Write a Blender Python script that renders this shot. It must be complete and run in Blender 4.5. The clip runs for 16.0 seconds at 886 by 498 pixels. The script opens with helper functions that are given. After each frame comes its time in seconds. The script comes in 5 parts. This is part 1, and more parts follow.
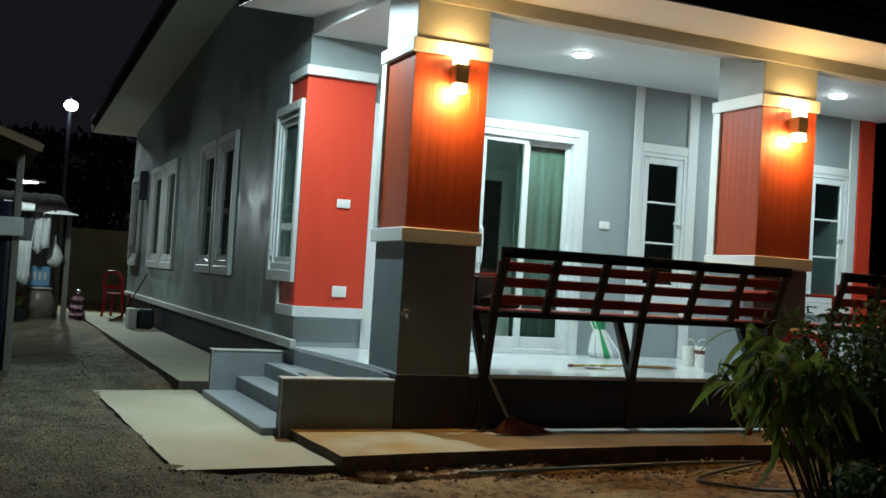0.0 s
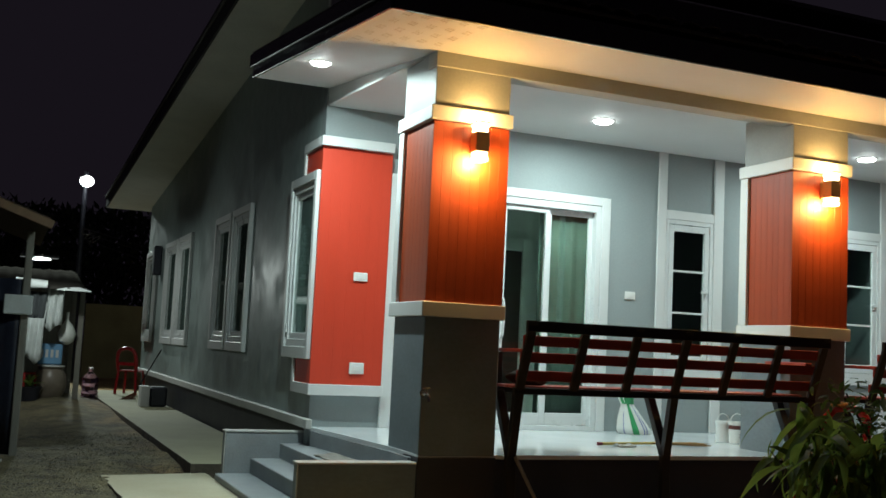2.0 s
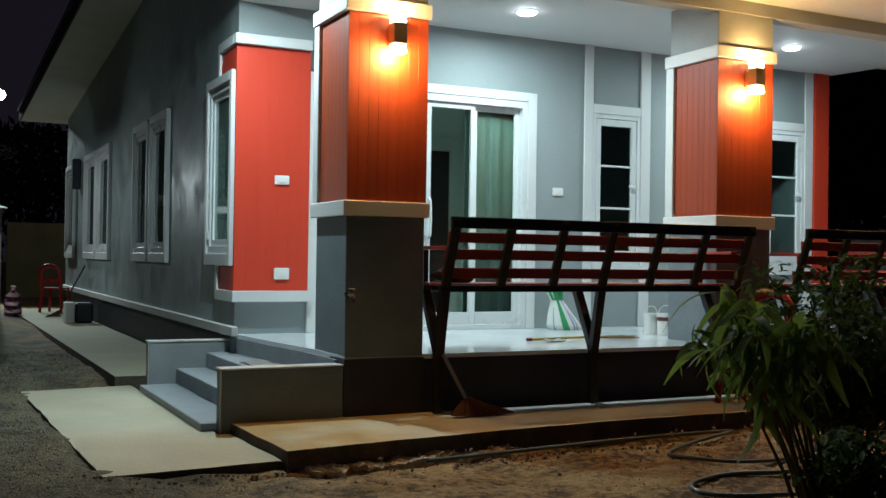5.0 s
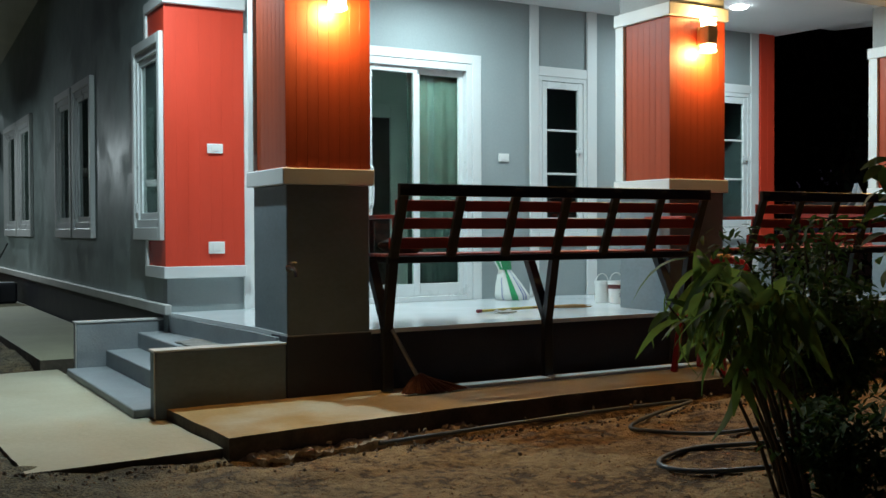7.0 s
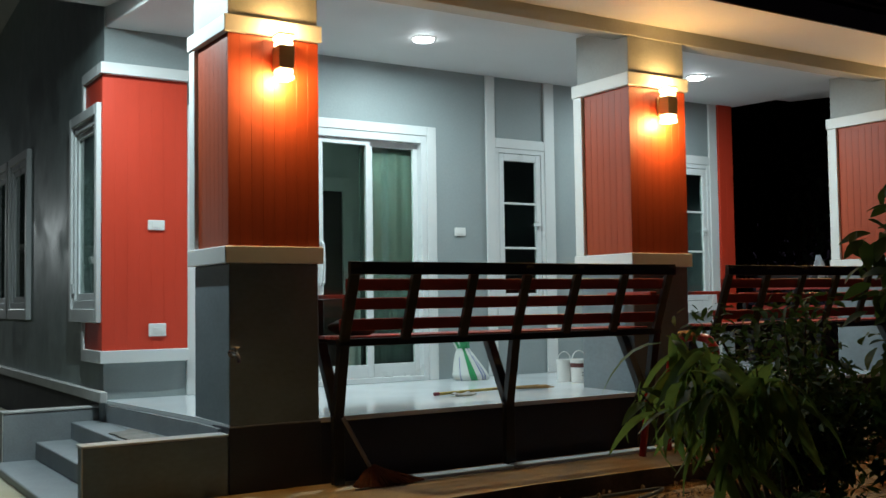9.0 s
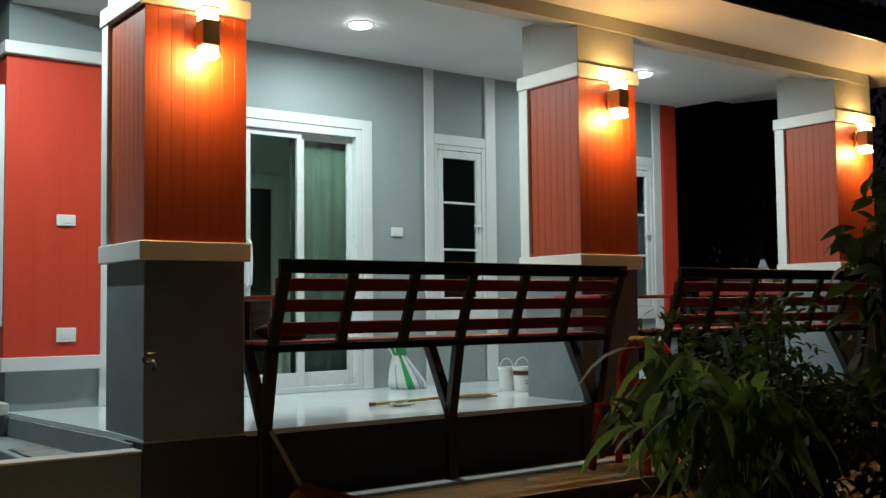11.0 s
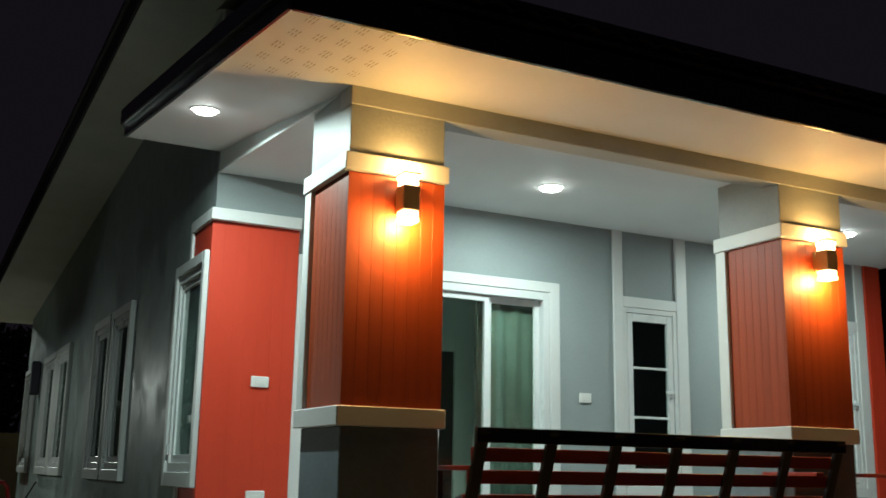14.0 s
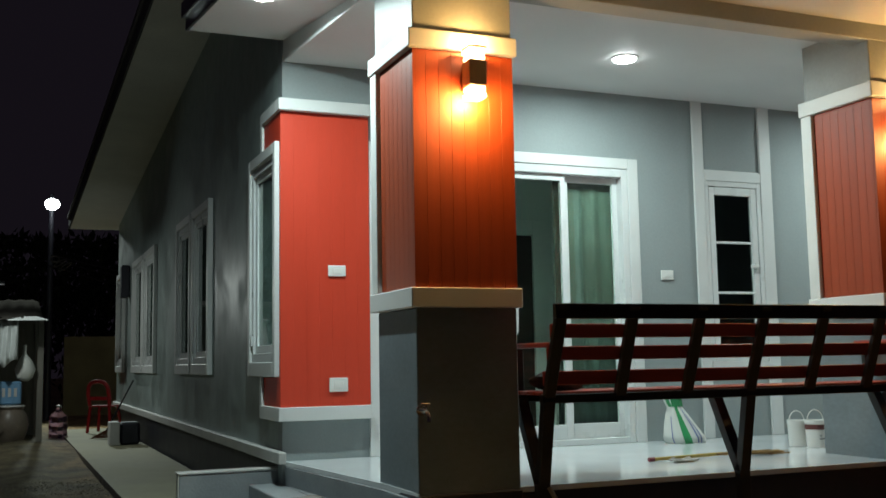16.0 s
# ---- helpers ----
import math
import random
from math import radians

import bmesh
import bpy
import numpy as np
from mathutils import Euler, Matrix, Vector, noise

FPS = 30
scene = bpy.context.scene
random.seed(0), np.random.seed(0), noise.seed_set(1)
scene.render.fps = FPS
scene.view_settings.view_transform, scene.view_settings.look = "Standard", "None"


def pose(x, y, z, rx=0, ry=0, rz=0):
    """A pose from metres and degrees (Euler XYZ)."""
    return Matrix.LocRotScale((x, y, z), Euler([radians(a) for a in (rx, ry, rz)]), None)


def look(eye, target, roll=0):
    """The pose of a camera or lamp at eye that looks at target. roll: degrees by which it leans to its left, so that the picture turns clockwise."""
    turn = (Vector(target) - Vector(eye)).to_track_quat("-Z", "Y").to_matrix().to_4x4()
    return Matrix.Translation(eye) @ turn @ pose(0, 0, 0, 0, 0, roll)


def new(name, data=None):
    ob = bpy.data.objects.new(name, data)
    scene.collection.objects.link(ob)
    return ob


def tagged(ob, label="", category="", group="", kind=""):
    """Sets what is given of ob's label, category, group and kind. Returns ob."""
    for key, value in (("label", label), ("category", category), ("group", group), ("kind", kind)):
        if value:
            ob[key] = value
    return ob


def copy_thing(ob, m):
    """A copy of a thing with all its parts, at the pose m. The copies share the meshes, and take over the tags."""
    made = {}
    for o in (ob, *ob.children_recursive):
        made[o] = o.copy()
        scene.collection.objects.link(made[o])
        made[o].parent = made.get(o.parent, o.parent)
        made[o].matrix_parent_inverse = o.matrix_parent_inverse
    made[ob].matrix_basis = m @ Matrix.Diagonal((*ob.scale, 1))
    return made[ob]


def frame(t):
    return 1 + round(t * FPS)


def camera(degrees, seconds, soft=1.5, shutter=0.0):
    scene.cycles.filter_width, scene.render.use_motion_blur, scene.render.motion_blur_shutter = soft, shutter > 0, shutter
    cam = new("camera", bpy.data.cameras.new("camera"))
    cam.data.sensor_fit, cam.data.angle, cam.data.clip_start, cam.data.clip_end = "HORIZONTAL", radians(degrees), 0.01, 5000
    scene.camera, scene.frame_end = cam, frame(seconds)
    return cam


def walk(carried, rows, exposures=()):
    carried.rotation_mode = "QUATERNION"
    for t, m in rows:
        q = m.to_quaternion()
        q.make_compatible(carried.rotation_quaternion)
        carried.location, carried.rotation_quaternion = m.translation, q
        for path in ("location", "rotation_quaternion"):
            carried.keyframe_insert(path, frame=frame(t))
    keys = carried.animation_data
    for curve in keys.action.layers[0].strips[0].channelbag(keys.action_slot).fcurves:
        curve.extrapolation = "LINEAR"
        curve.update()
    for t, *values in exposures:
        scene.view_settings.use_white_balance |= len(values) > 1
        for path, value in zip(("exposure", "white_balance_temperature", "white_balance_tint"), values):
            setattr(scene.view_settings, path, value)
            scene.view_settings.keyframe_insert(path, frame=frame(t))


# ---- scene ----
cam = camera(46.5, 16.0, 1.5, 0.4)
PATH = [
    (0, (-2.616, -6.621, 1.272), (-1.807, -4.793, 1.328), 3.5),
    (0.5, (-2.497, -6.562, 1.289), (-1.74, -4.714, 1.384), 3.5),
    (1, (-2.451, -6.517, 1.271), (-1.732, -4.654, 1.382), 3.6),
    (1.5, (-2.482, -6.423, 1.289), (-1.75, -4.568, 1.438), 3.4),
    (2, (-2.533, -6.332, 1.307), (-1.762, -4.497, 1.497), 2.8),
    (2.5, (-2.538, -6.287, 1.296), (-1.732, -4.469, 1.507), 2.2),
    (3, (-2.498, -6.279, 1.273), (-1.663, -4.47, 1.451), 1.7),
    (3.5, (-2.469, -6.267, 1.246), (-1.604, -4.467, 1.359), 1.3),
    (4, (-2.454, -6.257, 1.248), (-1.575, -4.462, 1.315), 0.9),
    (6.5, (-2.288, -5.973, 1.233), (-1.33, -4.218, 1.208), 0.2),
    (7, (-2.286, -5.851, 1.233), (-1.282, -4.122, 1.195), -0.2),
    (7.5, (-2.215, -5.749, 1.23), (-1.195, -4.029, 1.191), 0.0),
    (8, (-2.113, -5.679, 1.229), (-1.101, -3.954, 1.209), 0.0),
    (8.5, (-2.085, -5.618, 1.251), (-1.055, -3.904, 1.269), -0.1),
    (9, (-2.089, -5.544, 1.282), (-1.013, -3.861, 1.382), -0.8),
    (11.5, (-1.844, -4.987, 1.245), (-0.632, -3.401, 1.366), -0.5),
    (12, (-1.878, -4.914, 1.255), (-0.644, -3.348, 1.408), -0.5),
    (12.5, (-1.9, -4.889, 1.284), (-0.709, -3.306, 1.556), 0.4),
    (13, (-1.902, -4.894, 1.328), (-0.812, -3.26, 1.707), 1.2),
    (13.5, (-1.925, -4.875, 1.326), (-0.948, -3.185, 1.762), 1.4),
    (14, (-1.918, -4.855, 1.298), (-1.023, -3.116, 1.718), 1.0),
    (14.5, (-1.915, -4.825, 1.278), (-1.072, -3.053, 1.664), 0.8),
    (15, (-1.902, -4.781, 1.273), (-1.094, -2.982, 1.606), 0.4),
    (15.5, (-1.876, -4.762, 1.258), (-1.095, -2.941, 1.531), -0.4),
    (16, (-1.828, -4.75, 1.24), (-1.057, -2.917, 1.457), -1.0),
]
walk(cam, [(t, look(eye, target, roll)) for t, eye, target, roll in PATH], [
    (0, 0.62, 6050, 6), (1, 0.50, 6150, 7), (2.5, 0.44, 6500, 9), (4, 0.52, 6150, 10), (6.5, 0.50, 5950, 10), (7.5, 0.53, 5950, 11), (8.5, 0.46, 5950, 12), (9, 0.26, 6150, 12), (11.5, 0.19, 6400, 11),
    (12, 0.11, 6400, 11), (13, 0.06, 6600, 8), (14.5, 0.18, 6600, 6), (16, 0.16, 6500, 10)])
# ---- light ----
world = bpy.data.worlds.new("night")
scene.world = world
world.use_nodes = True
wbg = world.node_tree.nodes["Background"]
wbg.inputs[0].default_value = (0.64, 0.50, 0.76, 1)
wbg.inputs[1].default_value = 0.0088


def lamp(name, kind, place, watts, colour, size=0.1, spot=None, target=None):
    data = bpy.data.lights.new(name, kind)
    data.energy, data.color = watts, colour
    if kind == "AREA":
        data.shape, data.size = "DISK", size
    else:
        data.shadow_soft_size = size
    if spot:
        data.spot_size, data.spot_blend = radians(spot), 0.6
    ob = new(name, data)
    ob.matrix_world = look(place, target or (place[0], place[1] + 1e-4, place[2] - 1))
    return ob


COOL, WARM = (0.80, 1.0, 0.98), (1.0, 0.57, 0.18)
DOWN = [(-0.51, 1.03, 3.391), (2.07, 1.2, 3.32), (5.0, 1.15, 3.32)]
for place in DOWN[1:]:
    lamp("downlight_glow", "AREA", (place[0], place[1], place[2] - 0.045), 30, COOL, 0.13)
lamp("downlight_side_glow", "AREA", (DOWN[0][0], DOWN[0][1], DOWN[0][2] + 0.004), 45, COOL, 0.05)
side_beam = lamp("downlight_side_spill", "SPOT", (DOWN[0][0], DOWN[0][1], DOWN[0][2] + 0.004), 6, COOL, 0.02, 178)
side_beam.data.spot_blend = 0.4
PILLARS = [0.03, 3.11, 6.205]
for px in PILLARS:
    lamp("wall_lamp_upper_glow", "POINT", (px + 0.305, -0.062, 2.862), 10.5, WARM, 0.012)
    lamp("wall_lamp_lower_glow", "POINT", (px + 0.305, -0.064, 2.585), 31, WARM, 0.03)
lamp("street_lamp_glow", "SPOT", (-1.08, 17.95, 4.56), 1000, (0.86, 1.0, 0.95), 0.12, 80, (-2.3, 13.4, 0.0))
lamp("tube_glow", "POINT", (-2.15, 9.0, 2.215), 36, (0.9, 1.0, 0.95), 0.055)

# ---- materials ----


def material(name, base, rough=0.6, metal=0.0, vary=0.15, scale=3.0, grain=40.0, bump=0.1, stretch=(1, 1, 1), tint=None, spread=0.5, random_tone=0.0, coat=0.0, bump_distance=0.01):
    m = bpy.data.materials.new(name)
    m.use_nodes = True
    t = m.node_tree
    n, l = t.nodes, t.links
    p = n["Principled BSDF"]
    p.inputs["Metallic"].default_value = metal
    p.inputs["Coat Weight"].default_value = coat
    tc, mp = n.new("ShaderNodeTexCoord"), n.new("ShaderNodeMapping")
    mp.inputs["Scale"].default_value = stretch
    l.new(tc.outputs["Object"], mp.inputs[0])
    big, small = n.new("ShaderNodeTexNoise"), n.new("ShaderNodeTexNoise")
    big.inputs["Scale"].default_value, big.inputs["Detail"].default_value = scale, 6
    small.inputs["Scale"].default_value, small.inputs["Detail"].default_value = grain, 4
    for node in (big, small):
        l.new(mp.outputs[0], node.inputs["Vector"])
    ramp = n.new("ShaderNodeValToRGB")
    other = tint or tuple(c * (1 - vary) for c in base)
    ramp.color_ramp.elements[0].position, ramp.color_ramp.elements[1].position = 0.5 - spread * 0.4, 0.5 + spread * 0.4
    ramp.color_ramp.elements[0].color, ramp.color_ramp.elements[1].color = (*other, 1), (*base, 1)
    l.new(big.outputs["Fac"], ramp.inputs[0])
    mix = n.new("ShaderNodeMix")
    mix.data_type, mix.blend_type = "RGBA", "MULTIPLY"
    mix.inputs[0].default_value = min(1.0, vary * 2)
    l.new(ramp.outputs[0], mix.inputs[6])
    r2 = n.new("ShaderNodeMapRange")
    r2.inputs["To Min"].default_value, r2.inputs["To Max"].default_value = 0.6, 1.25
    l.new(small.outputs["Fac"], r2.inputs[0])
    l.new(r2.outputs[0], mix.inputs[7])
    colour = mix.outputs[2]
    if random_tone:
        info, r3, m3 = n.new("ShaderNodeObjectInfo"), n.new("ShaderNodeMapRange"), n.new("ShaderNodeMix")
        r3.inputs["To Min"].default_value, r3.inputs["To Max"].default_value = 1 - random_tone, 1 + random_tone
        l.new(info.outputs["Random"], r3.inputs[0])
        m3.data_type, m3.blend_type = "RGBA", "MULTIPLY"
        m3.inputs[0].default_value = 1
        l.new(colour, m3.inputs[6]), l.new(r3.outputs[0], m3.inputs[7])
        colour = m3.outputs[2]
    l.new(colour, p.inputs["Base Color"])
    r4 = n.new("ShaderNodeMapRange")
    r4.inputs["To Min"].default_value, r4.inputs["To Max"].default_value = max(0.02, rough - 0.1), min(1, rough + 0.1)
    l.new(big.outputs["Fac"], r4.inputs[0])
    l.new(r4.outputs[0], p.inputs["Roughness"])
    if bump:
        b = n.new("ShaderNodeBump")
        b.inputs["Strength"].default_value, b.inputs["Distance"].default_value = bump, bump_distance
        l.new(small.outputs["Fac"], b.inputs["Height"])
        l.new(b.outputs[0], p.inputs["Normal"])
    return m


def thin_leaf(m, share, tone):
    """Lets part of the light through the blade."""
    n, l = m.node_tree.nodes, m.node_tree.links
    p, out = n["Principled BSDF"], n["Material Output"]
    tr, mx = n.new("ShaderNodeBsdfTranslucent"), n.new("ShaderNodeMixShader")
    tr.inputs["Color"].default_value = (*tone, 1)
    mx.inputs[0].default_value = share
    l.new(p.outputs[0], mx.inputs[1]), l.new(tr.outputs[0], mx.inputs[2]), l.new(mx.outputs[0], out.inputs["Surface"])


def island_tone(m, spread):
    """Gives each loose piece of a joined mesh its own tone."""
    n, l = m.node_tree.nodes, m.node_tree.links
    p = n["Principled BSDF"]
    src = p.inputs["Base Color"].links[0].from_socket
    geo, r, mx = n.new("ShaderNodeNewGeometry"), n.new("ShaderNodeMapRange"), n.new("ShaderNodeMix")
    r.inputs["To Min"].default_value, r.inputs["To Max"].default_value = 1 - spread, 1 + spread
    l.new(geo.outputs["Random Per Island"], r.inputs[0])
    mx.data_type, mx.blend_type = "RGBA", "MULTIPLY"
    mx.inputs[0].default_value = 1
    l.new(src, mx.inputs[6]), l.new(r.outputs[0], mx.inputs[7]), l.new(mx.outputs[2], p.inputs["Base Color"])


def glow(name, colour, strength):
    m = bpy.data.materials.new(name)
    m.use_nodes = True
    p = m.node_tree.nodes["Principled BSDF"]
    p.inputs["Base Color"].default_value = (0.8, 0.8, 0.8, 1)
    p.inputs["Emission Color"].default_value = (*colour, 1)
    p.inputs["Emission Strength"].default_value = strength
    return m


def glass(name, colour, rough=0.0):
    m = bpy.data.materials.new(name)
    m.use_nodes = True
    p = m.node_tree.nodes["Principled BSDF"]
    p.inputs["Base Color"].default_value = (*colour, 1)
    p.inputs["Transmission Weight"].default_value = 1
    p.inputs["Roughness"].default_value, p.inputs["IOR"].default_value = rough, 1.45
    return m


def side_paint(name, base, dark):
    """Dark paint over smeared render: uneven tone and sheen, trowel sweeps."""
    m = bpy.data.materials.new(name)
    m.use_nodes = True
    n, l = m.node_tree.nodes, m.node_tree.links
    p = n["Principled BSDF"]
    tc = n.new("ShaderNodeTexCoord")
    noises = []
    for scale, detail, warp, stretch in ((1.1, 8, 1.2, (1, 1, 0.8)), (2.4, 10, 0.5, (1, 1.0, 1.0)), (10, 7, 0.4, (1, 1.0, 0.75)), (70, 3, 0.0, (1, 1, 1))):
        mp, nd = n.new("ShaderNodeMapping"), n.new("ShaderNodeTexNoise")
        mp.inputs["Scale"].default_value = stretch
        nd.inputs["Scale"].default_value, nd.inputs["Detail"].default_value, nd.inputs["Distortion"].default_value = scale, detail, warp
        l.new(tc.outputs["Object"], mp.inputs[0]), l.new(mp.outputs[0], nd.inputs["Vector"])
        noises.append(nd)
    add = n.new("ShaderNodeMath")
    add.operation = "ADD"
    l.new(noises[1].outputs["Fac"], add.inputs[0]), l.new(noises[2].outputs["Fac"], add.inputs[1])
    ramp = n.new("ShaderNodeMapRange")
    ramp.inputs["From Min"].default_value, ramp.inputs["From Max"].default_value = 0.72, 1.22
    l.new(add.outputs[0], ramp.inputs[0])
    mix = n.new("ShaderNodeMix")
    mix.data_type = "RGBA"
    mix.inputs[6].default_value, mix.inputs[7].default_value = (*dark, 1), (*base, 1)
    l.new(ramp.outputs[0], mix.inputs[0]), l.new(mix.outputs[2], p.inputs["Base Color"])
    r = n.new("ShaderNodeMapRange")
    r.inputs["From Min"].default_value, r.inputs["From Max"].default_value = 0.35, 0.65
    r.inputs["To Min"].default_value, r.inputs["To Max"].default_value = 0.34, 0.6
    l.new(noises[1].outputs["Fac"], r.inputs[0]), l.new(r.outputs[0], p.inputs["Roughness"])
    h = n.new("ShaderNodeMath")
    h.operation = "MULTIPLY_ADD"
    h.inputs[1].default_value = 0.06
    l.new(noises[3].outputs["Fac"], h.inputs[0]), l.new(add.outputs[0], h.inputs[2])
    b = n.new("ShaderNodeBump")
    b.inputs["Strength"].default_value, b.inputs["Distance"].default_value = 0.05, 0.01
    l.new(h.outputs[0], b.inputs["Height"]), l.new(b.outputs[0], p.inputs["Normal"])
    return m


GREY = material("grey_wall_paint", (0.295, 0.335, 0.335), 0.62, vary=0.12, scale=1.2, grain=60, bump=0.12)
SIDE = side_paint("dark_grey_side_paint", (0.31, 0.375, 0.36), (0.225, 0.27, 0.26))
SHAFT = material("grey_shaft_paint", (0.31, 0.33, 0.325), 0.55, vary=0.14, scale=4, grain=50, bump=0.15)
BEAM = material("light_grey_beam_paint", (0.40, 0.41, 0.39), 0.55, vary=0.12, scale=3, grain=50, bump=0.15)
WHITE = material("white_trim_paint", (0.66, 0.675, 0.665), 0.45, vary=0.05, scale=4, grain=60, bump=0.05)
ALU = material("white_aluminium", (0.67, 0.69, 0.685), 0.3, vary=0.04, scale=5, grain=80, bump=0.02)
RED = material("red_orange_panel_paint", (0.60, 0.047, 0.017), 0.5, vary=0.1, scale=2, grain=30, bump=0.05, stretch=(3, 3, 0.4))
PLANK = material("stained_plank", (0.37, 0.053, 0.010), 0.52, vary=0.22, scale=4, grain=55, bump=0.06, stretch=(4, 4, 0.25), random_tone=0.06)
BASE = material("pillar_base_render", (0.185, 0.225, 0.25), 0.6, vary=0.25, scale=2.2, grain=26, bump=0.08, stretch=(1, 1, 1.6))
PLINTH = material("black_plinth_paint", (0.028, 0.029, 0.042), 0.55, vary=0.3, scale=4, grain=60, bump=0.15)
STEPS = material("grey_step_render", (0.30, 0.325, 0.34), 0.6, vary=0.2, scale=5, grain=60, bump=0.2)
# beam paint in a raised tone that carries the light on the end beams
BEAM_LIT = material("beam_paint_lit_ends", (0.60, 0.64, 0.63), 0.5, vary=0.12, scale=3, grain=50, bump=0.1)
EDGE = material("pale_edge_strip", (0.55, 0.55, 0.53), 0.6, vary=0.15, scale=6, grain=60, bump=0.1)
TILE = material("white_floor_tile", (0.70, 0.73, 0.75), 0.06, vary=0.05, scale=2, grain=20, bump=0.01)
EAVE = material("grey_eave_board", (0.74, 0.74, 0.69), 0.7, vary=0.15, scale=2, grain=40, bump=0.1)
CEIL = material("white_ceiling_board", (0.72, 0.72, 0.71), 0.6, vary=0.06, scale=2, grain=50, bump=0.04)
CONCRETE = material("pale_concrete", (0.54, 0.50, 0.365), 0.85, vary=0.18, scale=1.4, grain=50, bump=0.3, tint=(0.44, 0.38, 0.25))
CONCRETE_TAN = material("tan_stained_concrete", (0.50, 0.43, 0.29), 0.8, vary=0.2, scale=1.5, grain=45, bump=0.3, tint=(0.40, 0.25, 0.08), spread=0.25)
CONCRETE_SIDE = material("grey_concrete", (0.34, 0.32, 0.205), 0.85, vary=0.22, scale=2.2, grain=50, bump=0.3)
SLAB_RIM = material("dark_rim_concrete", (0.14, 0.115, 0.085), 0.9, vary=0.35, scale=5, grain=40, bump=0.5, tint=(0.05, 0.04, 0.03))
STONE = material("gravel_stone", (0.24, 0.21, 0.13), 0.9, vary=0.35, scale=30, grain=90, bump=0.3, tint=(0.10, 0.085, 0.055))
CLOD = material("rubble_mortar", (0.26, 0.22, 0.17), 0.9, vary=0.35, scale=14, grain=60, bump=0.4, tint=(0.10, 0.07, 0.05))
island_tone(STONE, 0.75)
island_tone(CLOD, 0.45)
STEEL = material("black_painted_steel", (0.012, 0.011, 0.012), 0.35, vary=0.2, scale=6, grain=50, bump=0.05)
SLAT = material("dark_red_slat", (0.36, 0.046, 0.032), 0.38, vary=0.25, scale=4, grain=60, bump=0.08, stretch=(0.3, 3, 3))
FASCIA = material("black_gloss_fascia", (0.035, 0.031, 0.033), 0.22, vary=0.2, scale=3, grain=30, bump=0.05)
ROOF = material("dark_roof_tile", (0.085, 0.075, 0.078), 0.7, vary=0.3, scale=5, grain=50, bump=0.2, random_tone=0.2)
DARKMETAL = material("bronze_lamp_body", (0.50, 0.36, 0.18), 0.35, metal=0.0, vary=0.15)
PLASTIC = material("white_plastic", (0.75, 0.75, 0.72), 0.35, vary=0.04, bump=0.02)
REDPLASTIC = material("red_plastic", (0.36, 0.012, 0.014), 0.3, vary=0.15, bump=0.02)
STEM = material("brown_stem", (0.08, 0.06, 0.035), 0.8, vary=0.3, scale=12, grain=60, bump=0.4)
LEAF = material("green_leaf", (0.10, 0.165, 0.042), 0.62, vary=0.3, scale=7, grain=40, bump=0.1, tint=(0.09, 0.13, 0.03), random_tone=0.35)
LEAF2 = material("small_dark_leaf", (0.07, 0.12, 0.04), 0.72, vary=0.3, scale=9, grain=40, bump=0.1)
island_tone(LEAF, 0.3)
island_tone(LEAF2, 0.4)
thin_leaf(LEAF, 0.45, (0.20, 0.30, 0.06))
thin_leaf(LEAF2, 0.3, (0.08, 0.14, 0.03))
HOSE = material("grey_blue_hose", (0.10, 0.13, 0.16), 0.35, vary=0.15, scale=8, bump=0.02)
STRAW = material("straw", (0.30, 0.17, 0.05), 0.8, vary=0.3, scale=20, grain=90, bump=0.3)
BROWNBRISTLE = material("brown_bristle", (0.16, 0.05, 0.02), 0.85, vary=0.4, scale=30, grain=120, bump=0.5)
CURTAIN = material("grey_green_curtain", (0.042, 0.072, 0.054), 0.8, vary=0.1, scale=4, grain=60, bump=0.1)
INSIDE = material("inner_wall_paint", (0.70, 0.76, 0.70), 0.7, vary=0.1)
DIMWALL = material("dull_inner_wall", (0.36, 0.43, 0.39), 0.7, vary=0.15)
WOODDOOR = material("dark_inner_door", (0.05, 0.035, 0.025), 0.5, vary=0.2)
GLASS_GREEN = glass("green_tinted_glass", (0.80, 0.92, 0.85))
GLASS_SIDE = glass("greenish_window_glass", (0.26, 0.34, 0.31), 0.0)
GLASS_SIDE.node_tree.nodes["Principled BSDF"].inputs["Transmission Weight"].default_value = 0.8
DULLFASCIA = material("dull_black_fascia", (0.02, 0.02, 0.02), 0.7, vary=0.2, scale=3, grain=30, bump=0.05)
GLASS_DARK = glass("dark_tinted_glass", (0.35, 0.42, 0.40))
FROST = glow("lit_lamp_glass", (1.0, 0.76, 0.42), 6)
LED = glow("lit_led_disc", (0.93, 1.0, 0.98), 18)
STREETLED = glow("lit_street_led", (0.93, 1.0, 0.98), 9)
TUBELED = glow("lit_tube", (0.95, 1.0, 0.98), 6)

# ---- building helpers ----


def bx(bm, x0, x1, y0, y1, z0, z1, turn=None):
    m = Matrix.Translation(((x0 + x1) / 2, (y0 + y1) / 2, (z0 + z1) / 2)) @ Matrix.Diagonal((x1 - x0, y1 - y0, z1 - z0, 1))
    bmesh.ops.create_cube(bm, size=1, matrix=turn @ m if turn else m)


def tube(bm, a, b, r0, r1=None, n=10, caps=True):
    a, b = Vector(a), Vector(b)
    m = Matrix.Translation((a + b) / 2) @ (b - a).to_track_quat("Z", "Y").to_matrix().to_4x4()
    bmesh.ops.create_cone(bm, cap_ends=caps, segments=n, radius1=r0, radius2=r0 if r1 is None else r1, depth=(b - a).length, matrix=m)


